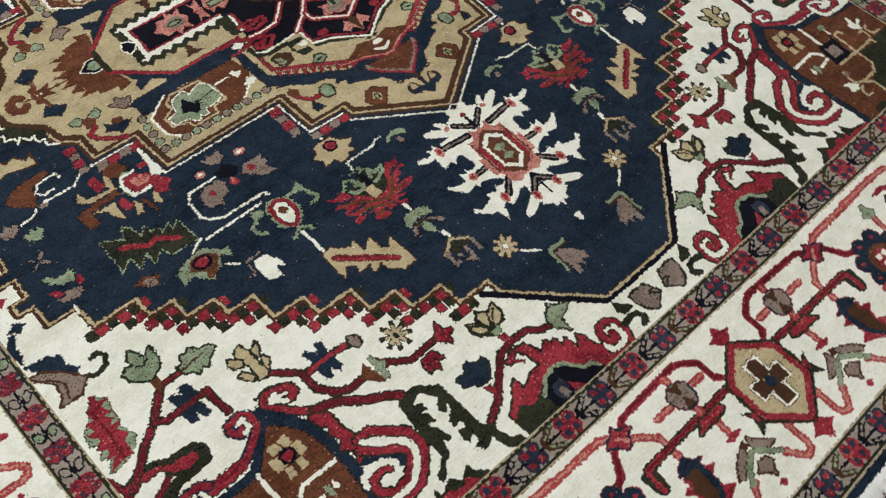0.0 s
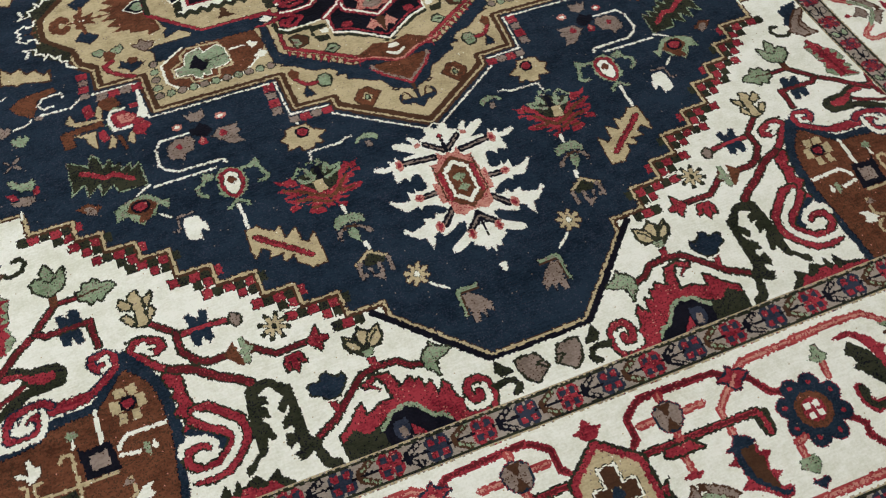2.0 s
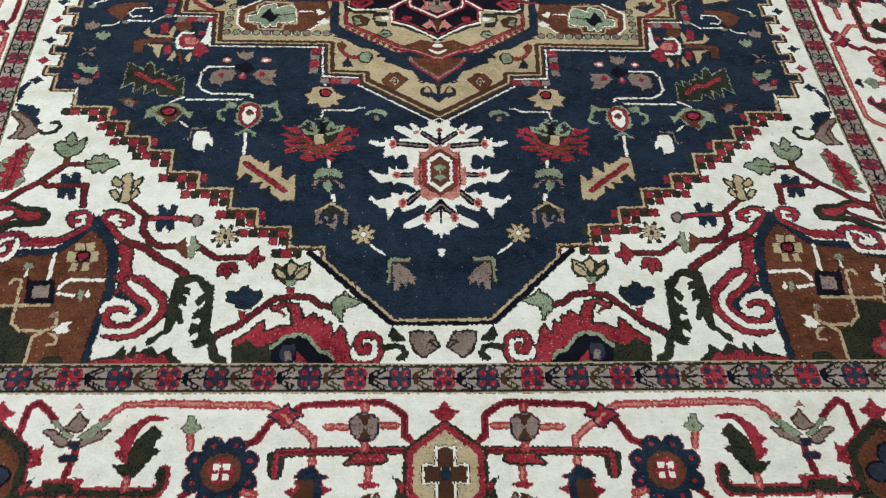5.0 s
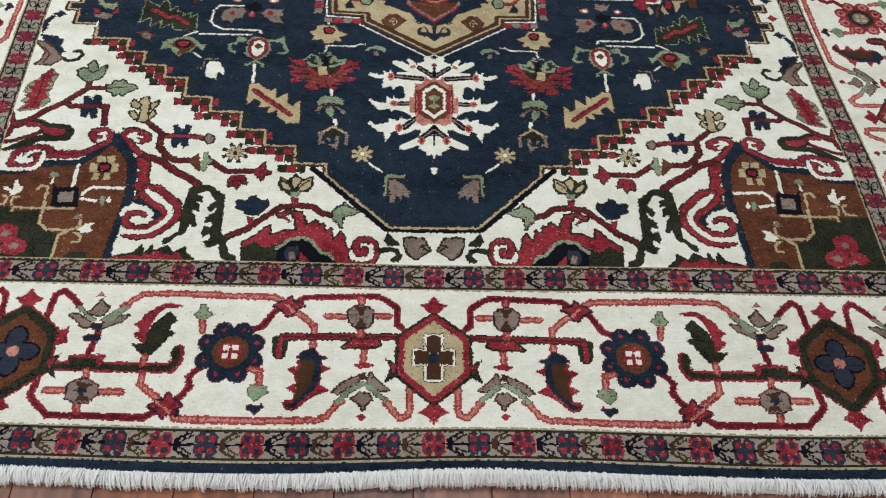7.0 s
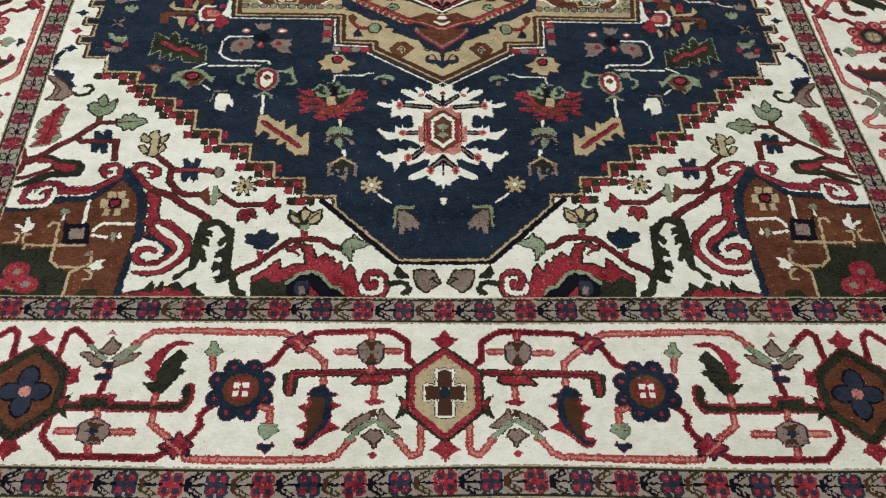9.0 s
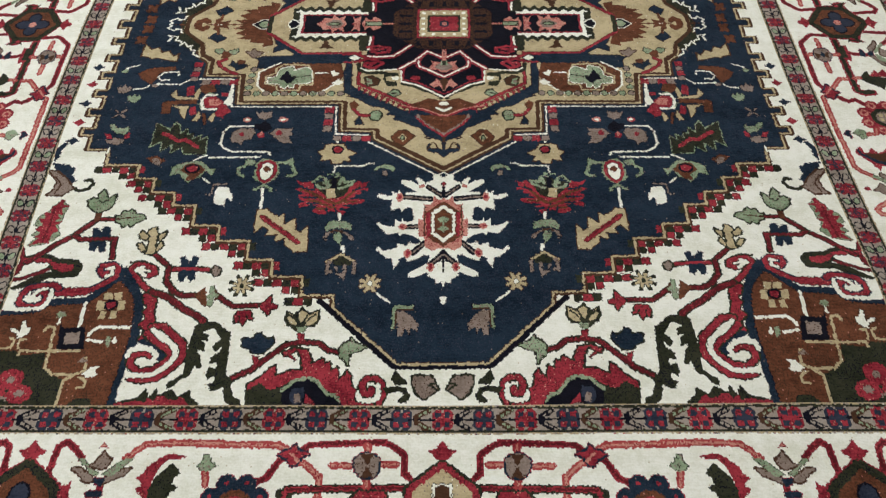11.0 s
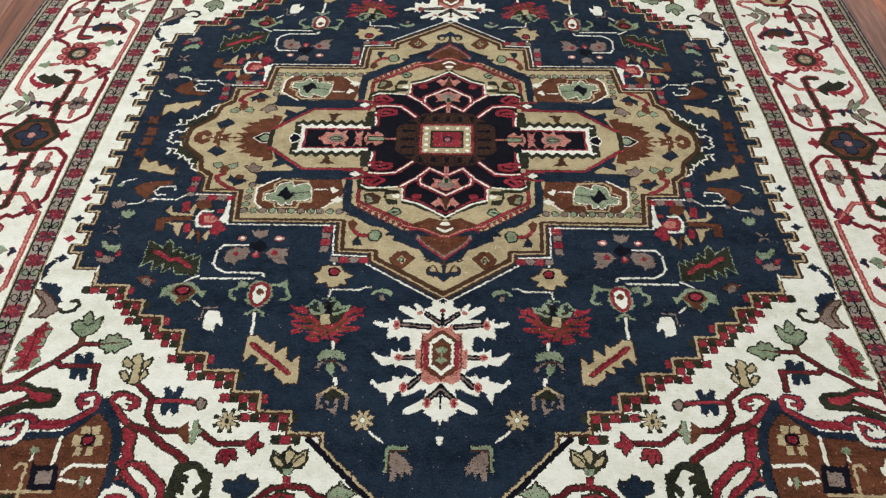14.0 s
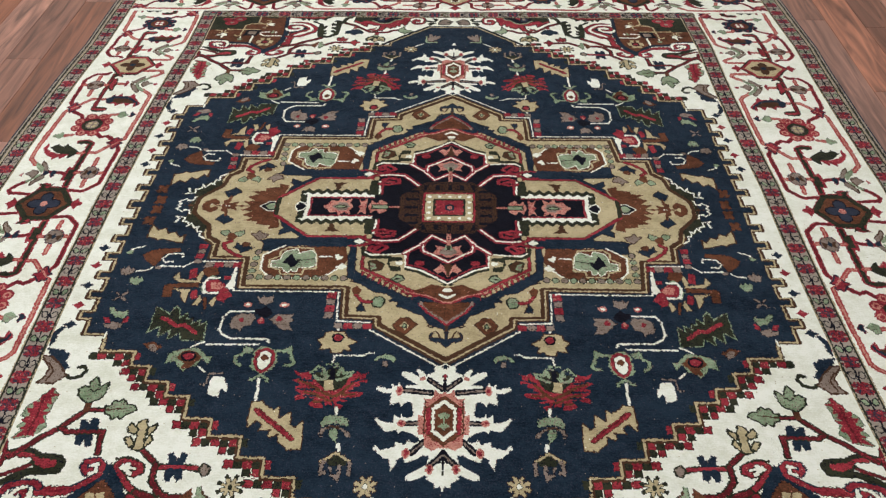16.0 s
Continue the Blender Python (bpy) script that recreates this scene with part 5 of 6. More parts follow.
for k in range(3):
    fill("black", (8.0, 3.2 * k - 0.45), (11.2, 3.2 * k - 0.45), (11.2, 3.2 * k + 0.45), (8.0, 3.2 * k + 0.45))
    fill("black", (3.2 * k - 0.5, 6.9), (3.2 * k + 0.5, 6.9), (3.2 * k + 0.5, 9.0), (3.2 * k - 0.5, 9.0))
worn = (PART == now) & (INK == INKS.index("brown")) & (rng.random(INK.shape) < 0.4)
INK[worn] = INKS.index("black")
motif("centre_square", "gold square with a red heart and white studs", "uv")
fill("crimson", (6.8, -1), (6.8, 5.9), (-4, 5.9), (-4, -1))
fill("gold", (6.2, -1), (6.2, 5.3), (-4, 5.3), (-4, -1))
fill("olive", (4.2, -1), (4.2, 3.4), (-4, 3.4), (-4, -1))
fill("crimson", (3.6, -1), (3.6, 2.8), (-4, 2.8), (-4, -1))
for k in range(3):
    oval("ivory", 2.6 * k, 4.3, 0.5)
    oval("ivory", 5.2, 2.15 * k, 0.5)
oval("navy", 0, 0, 1.4, 1.2)
oval("salmon", 0, 0, 0.6, 0.9)
motif("medallion_tip", "dark brown tip of the medallion with navy bud", "u")
fill("navy", (7.8, 32.8), (6.5, 32.5), (-2.0, 34.3), (-2.0, 34.3), (-2.1, 48.3), (-0.2, 48.3), (1.3, 46.7), (3.7, 46.0), (3.8, 44.3), (2.5, 42.9), (1.3, 43.2), (4.6, 41.5), (5.3, 38.5), (6.3, 38.2))
fill("gold", (3.4, 43.8), (2.5, 42.6), (4.0, 41.5), (5.0, 41.8), (5.3, 38.8), (3.8, 41.5), (0.5, 42.9), (0.3, 45.5), (1.3, 45.0), (1.6, 43.5))
fill("rust", (7.9, 30.9), (3.7, 28.6), (0.1, 29.5), (-2.0, 29.5), (-2.0, 34.3), (0.0, 34.2), (2.3, 33.5), (4.9, 32.2))
line("crimson", 0.8, (9.5, 31.4), (4.9, 32.4), (0.6, 34.7), (-2.0, 34.8))
line("salmon", 0.4, (9.5, 31.1), (4.9, 32.0), (0.6, 34.3), (-2.0, 34.4))
fill("ivory", (1.1, 29.9), (-2.0, 29.9), (-2.0, 30.9), (-0.5, 31.3), (1.1, 30.8))
line("ivory", 0.65, (1.7, 31.9), (0.0, 32.9), (-2.0, 32.9))
fill("rust", (6.3, 34.6), (4.8, 34.0), (-2.0, 35.2), (-2.0, 41.2), (-0.1, 41.0), (4.3, 37.1))
line("crimson", 0.7, (6.2, 34.9), (4.3, 37.5), (-0.1, 41.3), (-1.2, 40.9))
line("taupe", 0.45, (5.8, 34.6), (4.1, 37.1), (-0.1, 40.7), (-1.2, 40.3))
oval("taupe", 5.8, 34.6, 0.50, 0.85)
fill("brown", (0.5, 41.5), (-0.7, 41.5), (-0.8, 43.8), (-0.1, 44.6))
rimmed("gold", "brown", 0.25, (3.2, 44.8), (2.3, 43.3), (1.5, 45.0))
rimmed("rust", "brown", 0.3, (11.6, 41.5), (10.0, 39.4), (8.4, 39.4), (6.6, 41.2), (8.2, 43.2), (9.0, 44.1), (10.9, 43.0))
fill("gold", (10.3, 41.5), (9.1, 40.3), (8.1, 41.6), (9.0, 43.0))
oval("olive", 9.2, 41.7, 0.65, 0.81)
oval("green", 9.3, 41.7, 0.37, 0.46)
rimmed("green", "olive", 0.35, (16.9, 34.3), (16.2, 33.0), (14.9, 32.8), (14.1, 34.0), (14.7, 35.9), (16.4, 35.6))
line("crimson", 1.1, (17.1, 34.3), (18.8, 34.3), (19.9, 33.2), (20.9, 31.6))
fill("rust", (21.9, 30.0), (20.7, 29.1), (19.4, 30.3), (20.0, 32.0), (21.3, 31.8))
fill("navy", (20.2, 36.2), (19.2, 34.3), (18.4, 36.2), (17.9, 37.5), (20.1, 37.5))
# main border, near and far ends
motif("border_ground", "ivory main border ground", "")
fill("ivory", (-1, 114.4), (90.7, 114.4), (90.7, -1), (117.6, -1), (117.6, 141), (-1, 141))
def border_unit(flower):
    """Half a repeat of the main border, from one medallion to the next."""
    motif("frame_stem")
    corded((41.8, 116.4), (28.2, 116.6), (26.5, 117.4), (25.6, 118.1))
    corded((53.8, 118.9), (51.1, 116.5), (47.8, 116.2), (37.9, 116.2))
    motif("frame_stem")
    corded((48.0, 131.6), (48.0, 133.7), (46.5, 134.9), (44.4, 136.4))
    corded((42.0, 138.4), (41.5, 139.4), (38.8, 139.7), (34.6, 139.7))
    corded((38.9, 139.6), (28.4, 139.7), (18.6, 139.5), (17.3, 138.7), (15.8, 136.7), (15.1, 136.1))
    motif("frame_stem")
    corded((7.9, 136.1), (6.3, 138.4), (5.5, 139.2), (4.2, 138.7), (3.9, 137.6), (4.1, 133.1))
    motif("frame_stem")
    corded((24.4, 119.2), (22.3, 120.8), (20.6, 122.3), (20.6, 123.9), (20.6, 126.3))
    corded((11.8, 126.5), (11.9, 129.0))
    motif("frame_stem")
    stem((24.2, 117.6), (22.7, 116.5), (17.9, 116.3), (9.9, 116.0), (7.8, 117.2), (6.4, 118.4), (6.4, 121.6), (5.5, 122.4))
    motif("frame_stem")
    stem((31.0, 123.2), (29.6, 122.6), (28.6, 121.1), (27.7, 119.4), (26.1, 118.5))
    motif("frame_stem")
    fill("olive", (27.6, 124.8), (26.7, 124.2), (24.8, 124.8), (24.8, 127.0), (25.3, 128.7), (26.6, 128.8), (27.3, 127.9))
    vine("crimson", "olive", 0.9, (26.2, 128.1), (26.2, 125.7), (25.9, 124.5), (17.4, 124.3), (6.3, 124.2))
    line("wine", 0.5, (25.9, 124.5), (17.4, 124.3), (6.3, 124.2))
    rimmed("crimson", "olive", 0.4, (15.5, 126.3), (13.9, 124.8), (9.6, 124.8), (9.2, 125.7), (10.3, 126.2))
    fill("crimson", (13.5, 129.6), (11.8, 129.1), (9.9, 129.5), (10.9, 130.3), (12.8, 130.3))
    motif("stem_crossing")
    rimmed("crimson", "navy", 0.4, (27.9, 118.3), (26.9, 117.7), (26.0, 117.5), (25.2, 116.6), (24.6, 117.7), (23.0, 117.9), (22.8, 118.4), (24.1, 118.7), (24.8, 120.2), (25.6, 120.2), (26.3, 119.2))
    line("salmon", 0.5, (25.9, 118.0), (24.6, 119.4))
    motif("frame_stem")
    vine("crimson", "olive", 0.2, (63.7, 130.1), (63.3, 131.2))
    line("crimson", 2.0, (63.5, 130.7), (43.8, 130.8), (42.8, 129.3), (42.9, 127.3))
    line("olive", 1.05, (63.5, 130.7), (43.8, 130.8), (42.9, 129.3), (43.2, 127.3))
    fill("crimson", (60.9, 128.5), (55.8, 128.4), (54.5, 128.6), (55.3, 130.4), (60.6, 130.4))
    fill("olive", (60.5, 129.1), (55.9, 129.1), (55.8, 130.8), (60.3, 130.8))
    motif("frame_stem")
    stem((57.0, 123.9), (57.2, 126.2), (57.7, 128.6))
    fill("navy", (59.5, 125.3), (58.6, 124.5), (56.1, 124.7), (56.5, 125.8), (58.7, 126.0))
    corded((57.2, 131.4), (57.0, 133.0))
    motif("frame_stem")
    stem((66.4, 122.3), (66.2, 119.9), (66.0, 116.9), (64.7, 116.0), (62.9, 117.3), (61.3, 119.1))
    motif("frame_stem")
    stem((64.8, 132.2), (65.1, 136.1), (63.8, 137.6), (61.7, 139.4), (46.3, 139.5), (44.5, 138.3))
    motif("frame_stem")
    stem((42.2, 136.7), (40.9, 135.4), (39.9, 134.0), (40.5, 132.3), (38.7, 130.4))
    fill("crimson", (64.3, 123.7), (62.9, 124.0), (62.0, 122.9), (61.8, 126.3), (63.1, 126.7))
    motif("stem_crossing")
    rimmed("crimson", "navy", 0.4, (46.0, 137.5), (44.8, 136.8), (43.8, 136.4), (43.2, 135.3), (42.2, 136.3), (40.7, 137.3), (41.5, 137.8), (41.2, 138.7), (42.8, 138.5), (43.3, 139.3), (44.4, 138.2))
    line("salmon", 0.5, (44.8, 136.7), (42.4, 138.6))
    motif("border_bud", "eight-sided grey and brown bud with red arms", "")
    corded((63.0, 135.1), (59.7, 135.1))
    corded((54.5, 135.2), (50.7, 135.2))
    corded((57.4, 137.3), (57.1, 138.7))
    rimmed("taupe", "navy", 0.3, (58.7, 133.4), (57.0, 133.0), (54.8, 134.1), (54.6, 135.6), (55.7, 137.1), (57.8, 137.2), (59.4, 136.4), (59.6, 134.2))
    fill("brown", (58.5, 133.5), (55.5, 133.8), (57.0, 135.3))
    fill("brown", (58.1, 137.1), (55.5, 136.8), (57.0, 135.3))
    fill("navy", (58.5, 135.1), (57.2, 134.5), (55.9, 135.1), (56.9, 135.8))
    motif("border_bud", "eight-sided grey and brown bud with red arms", "")
    corded((18.6, 120.3), (15.1, 120.3))
    corded((10.6, 120.1), (7.8, 120.1))
    corded((12.8, 116.6), (12.8, 118.0))
    corded((12.6, 122.5), (12.6, 123.9))
    rimmed("taupe", "navy", 0.35, (14.2, 118.5), (13.0, 117.9), (11.6, 118.3), (10.7, 119.1), (10.8, 121.4), (11.6, 122.4), (13.6, 122.4), (14.8, 121.2), (14.9, 119.2))
    fill("brown", (14.0, 118.2), (11.6, 118.2), (12.7, 120.2))
    fill("brown", (13.8, 122.4), (11.6, 122.4), (12.7, 120.3))
    motif("border_rosette", "eight-lobed rosette with a woven heart", "")
    rosette(34.3, 127.5, *flower)
    motif("border_lily", "green and taupe lily", "")
    rimmed("taupe", "brown", 0.3, (16.6, 134.5), (15.4, 133.3), (13.5, 132.0), (12.4, 131.6), (12.5, 132.8), (14.6, 133.9), (15.8, 134.9))
    rimmed("taupe", "brown", 0.3, (10.6, 131.2), (9.8, 132.2), (7.5, 134.2), (8.6, 134.4), (10.5, 133.4), (11.1, 132.4))
    fill("green", (16.4, 136.3), (14.9, 134.5), (13.5, 133.4), (11.8, 132.6), (11.5, 133.4), (13.4, 134.6), (15.2, 136.6))
    fill("green", (11.8, 132.6), (10.1, 133.4), (7.4, 135.9), (7.7, 136.5), (9.7, 135.3), (11.5, 133.5))
    rimmed("taupe", "brown", 0.3, (13.4, 135.7), (12.3, 134.8), (10.8, 134.8), (10.2, 135.9), (11.1, 136.7), (11.5, 137.7), (12.0, 136.7))
    fill("brown", (12.5, 131.2), (11.3, 131.0), (11.1, 132.3), (12.4, 132.2))
    fill("crimson", (12.6, 138.9), (11.6, 138.1), (11.0, 139.2), (11.9, 139.7))
    motif("border_lily", "green and taupe lily", "")
    rimmed("taupe", "brown", 0.3, (62.7, 120.8), (61.3, 120.7), (58.8, 122.2), (58.6, 123.1), (59.7, 123.3), (61.0, 122.0))
    rimmed("taupe", "brown", 0.3, (56.7, 123.5), (56.6, 122.5), (53.6, 120.8), (52.4, 120.7), (53.7, 122.0), (55.7, 123.0))
    fill("green", (62.0, 119.2), (61.0, 119.0), (57.8, 121.7), (58.1, 122.3), (59.3, 121.7))
    fill("green", (57.5, 122.0), (56.5, 120.9), (54.0, 119.0), (52.4, 118.9), (53.4, 120.1), (55.5, 122.1))
    rimmed("taupe", "brown", 0.3, (59.6, 120.2), (58.7, 119.5), (57.8, 117.8), (57.0, 118.8), (56.2, 119.3), (56.9, 120.7), (58.0, 120.9))
    fill("navy", (58.8, 122.4), (56.4, 122.3), (56.9, 124.1), (58.0, 123.9))
    fill("salmon", (59.2, 117.1), (58.3, 116.1), (57.2, 117.0))
    motif("border_leaf", "dark green serrated leaf with red edge", "")
    fill("crimson", (51.5, 122.2), (50.4, 121.9), (50.0, 120.6), (48.1, 118.9), (46.4, 118.0), (43.6, 118.6), (44.7, 119.2), (46.5, 119.2), (47.7, 120.7), (48.7, 123.3), (48.8, 126.6), (50.5, 125.1), (51.4, 124.3), (50.0, 124.0))
    fill("olive", (45.7, 119.7), (44.0, 121.6), (44.9, 122.3), (45.2, 123.4), (43.9, 124.2), (44.8, 124.9), (45.9, 126.5), (46.8, 127.7), (47.7, 128.8), (49.2, 128.2), (51.1, 126.3), (48.9, 126.1), (48.8, 124.0), (48.2, 122.3), (46.6, 120.6))
    corded((48.3, 128.8), (48.3, 130.1))
    fill("olive", (44.2, 128.1), (43.6, 126.7), (42.6, 127.3), (42.6, 128.9), (43.3, 130.1))
    motif("border_sprig", "pale green sprig on a red stem", "")
    corded((40.0, 121.4), (39.5, 123.6))
    fill("green", (41.7, 120.4), (40.9, 119.5), (40.7, 118.2), (39.5, 118.4), (39.0, 119.7), (37.9, 120.3), (39.1, 121.2), (40.6, 121.3))
    motif("border_sprig", "pale green sprig with a navy bud", "")
    corded((30.5, 130.7), (29.0, 131.1), (28.8, 133.2))
    fill("green", (30.7, 134.9), (30.2, 133.5), (27.6, 133.5), (27.0, 134.9), (28.1, 135.5), (29.1, 136.6))
    fill("navy", (30.5, 137.3), (29.8, 136.7), (28.9, 137.1), (28.0, 136.7), (27.4, 137.3), (28.2, 138.1), (28.8, 138.7), (29.7, 138.1))
    motif("border_leaf", "navy and brown serrated leaf with red edge", "")
    fill("crimson", (23.2, 128.7), (22.9, 130.0), (24.6, 130.6), (23.3, 131.6), (22.8, 132.9), (24.5, 133.9), (23.0, 134.9), (23.0, 135.9), (25.0, 136.3), (23.9, 137.7), (22.8, 138.0), (19.7, 135.4), (17.1, 134.3), (18.8, 133.3), (18.8, 131.2), (17.0, 130.4), (18.5, 129.7), (19.4, 128.7))
    fill("brown", (22.7, 128.3), (19.8, 128.3), (19.3, 132.9), (22.2, 135.8), (22.9, 136.0), (22.5, 132.5), (23.0, 131.2), (22.3, 130.0))
    fill("navy", (23.2, 128.4), (22.2, 127.0), (20.3, 126.5), (19.1, 127.8), (17.6, 128.4), (18.8, 128.9), (18.9, 132.4), (19.7, 134.2), (22.5, 137.2), (23.9, 137.4), (24.5, 136.7), (22.9, 136.6), (20.2, 133.4), (20.0, 131.2), (20.0, 128.9), (22.1, 128.9))


NAVY_FLOWER, RED_FLOWER = ("navy", "rust", "ivory"), ("crimson", "olive", "gold")
ends, sides = (GV > 113.5) & (GU < 118), (GU > 90.2) & (GV < 114.2)
for zone, place, flower in (
    (sides, lambda u, v: (231.6 - v, 69.2 - u * 0.985), RED_FLOWER),
    (sides, lambda u, v: (231.6 - v, 69.2 + u * 0.985), NAVY_FLOWER),
    (ends, lambda u, v: (u, v), NAVY_FLOWER),
    (ends, lambda u, v: (140.4 - u, v), NAVY_FLOWER),
):
    border_unit(flower)
place, zone = upright, np.ones((NU, NV), bool)
motif("border_lozenge", "hexagonal border medallion in gold with a brown cross", "u")
lozenge(0, 128.0, "gold", "crimson", "brown", "ivory")
motif("border_lozenge", "hexagonal border medallion in rust with a blue cross", "")
lozenge(70.2, 128.0, "rust", "olive", "blue", "black")
motif("side_lozenge", "hexagonal border medallion in rust with a blue cross", "v")
lozenge(103.9, 0, "rust", "olive", "blue", "black", 1)
motif("side_lozenge", "hexagonal border medallion in gold with a brown cross", "")
lozenge(103.9, 69.2, "gold", "crimson", "brown", "ivory", 1)
motif("edge_floret", "small navy floret on ivory ground", "")
fill("navy", (80.8, 17), (81.6, 16.5), (82.3, 15.7), (83.0, 16.5), (83.9, 17), (83.0, 17.5), (82.3, 18.3), (81.6, 17.5))
motif("edge_floret", "small red floret on ivory ground", "")
fill("crimson", (80.8, 23.2), (81.6, 22.7), (82.3, 21.9), (83.0, 22.7), (83.9, 23.2), (83.0, 23.7), (82.3, 24.5), (81.6, 23.7))
motif("edge_floret", "small navy floret on ivory ground", "")
fill("navy", (80.8, 30), (81.6, 29.5), (82.3, 28.7), (83.0, 29.5), (83.9, 30), (83.0, 30.5), (82.3, 31.3), (81.6, 30.5))
motif("edge_floret", "small red floret on ivory ground", "")
fill("crimson", (80.8, 36.5), (81.6, 36.0), (82.3, 35.2), (83.0, 36.0), (83.9, 36.5), (83.0, 37.0), (82.3, 37.8), (81.6, 37.0))
motif("edge_floret", "small navy floret on ivory ground", "")
fill("navy", (80.8, 42.5), (81.6, 42.0), (82.3, 41.2), (83.0, 42.0), (83.9, 42.5), (83.0, 43.0), (82.3, 43.8), (81.6, 43.0))
# outer edges
motif("end_strip", "plain dark blue woven end strip", "u")
fill("stone", (-1, 146.0), (126.5, 146.0), (126.5, 146.7), (-1, 146.7))
fill("navy", (-1, 146.55), (126.5, 146.55), (126.5, 149), (-1, 149))
motif("selvage", "dark overcast side binding", "v")
fill("stone", (123.0, -1), (126.5, -1), (126.5, 146.4), (123.0, 146.4))
fill("olive", (123.7, -1), (124.3, -1), (124.3, 146.4), (123.7, 146.4))
fill("blue", (124.8, -1), (126.5, -1), (126.5, 146.4), (124.8, 146.4))

# ---- dark outlines one knot wide where the weaver set a motif on a pale ground ----
def beside(mask):
    near = np.zeros_like(mask)
    near[1:] |= mask[:-1]
    near[:-1] |= mask[1:]
    near[:, 1:] |= mask[:, :-1]
    near[:, :-1] |= mask[:, 1:]
    return near


def outline(ground, inks, rim, zone, share):
    pale = INK == INKS.index(ground)
    edge = beside(pale) & np.isin(INK, [INKS.index(k) for k in inks]) & zone & (rng.random(INK.shape) < share)
    INK[edge] = INKS.index(rim)


corner_zone = (GU < 85) & (GV < 109)
outline("ivory", ("crimson", "wine"), "olive", corner_zone & (GV > 40), 0.8)
outline("ivory", ("green", "gold", "taupe"), "olive", GV > 40, 0.7)
outline("ivory", ("salmon", "wine", "navy"), "crimson", ~corner_zone, 0.7)
outline("gold", ("green", "taupe", "navy", "crimson"), "brown", corner_zone, 0.8)
outline("navy", ("green", "taupe", "gold", "rust"), "black", corner_zone, 0.6)
outline("navy", ("ivory",), "taupe", corner_zone, 0.25)

# ---- the four quarters, and the guard bands that run round without turning ----
FULL = np.zeros((2 * NU, 2 * NV), np.int8)
OWN = np.zeros((2 * NU, 2 * NV), np.int32)
OBJECTS = {}
for qu in (0, 1):
    for qv in (0, 1):
        ink, own = INK, PART.astype(np.int32)
        table = np.zeros(len(PARTS), np.int32)
        for k, (name, label, join) in enumerate(PARTS):
            key = (k, 0 if "u" in join or k == 0 else qu, 0 if "v" in join or k == 0 else qv)
            table[k] = OBJECTS.setdefault(key, len(OBJECTS))
        own = table[own]
        if qu == 0:
            ink, own = ink[::-1], own[::-1]
        if qv == 0:
            ink, own = ink[:, ::-1], own[:, ::-1]
        FULL[qu * NU:(qu + 1) * NU, qv * NV:(qv + 1) * NV] = ink
        OWN[qu * NU:(qu + 1) * NU, qv * NV:(qv + 1) * NV] = own
NAMES = {i: PARTS[k[0]][:2] for k, i in OBJECTS.items()}
X = np.arange(-NU, NU) * KNOT + KNOT / 2
Y = np.arange(-NV, NV) * KNOT + KNOT / 2
FU = X[:, None] + 0.1 * wobble(FULL.shape, 2)
FV = Y[None, :] + 0.1 * wobble(FULL.shape, 2)


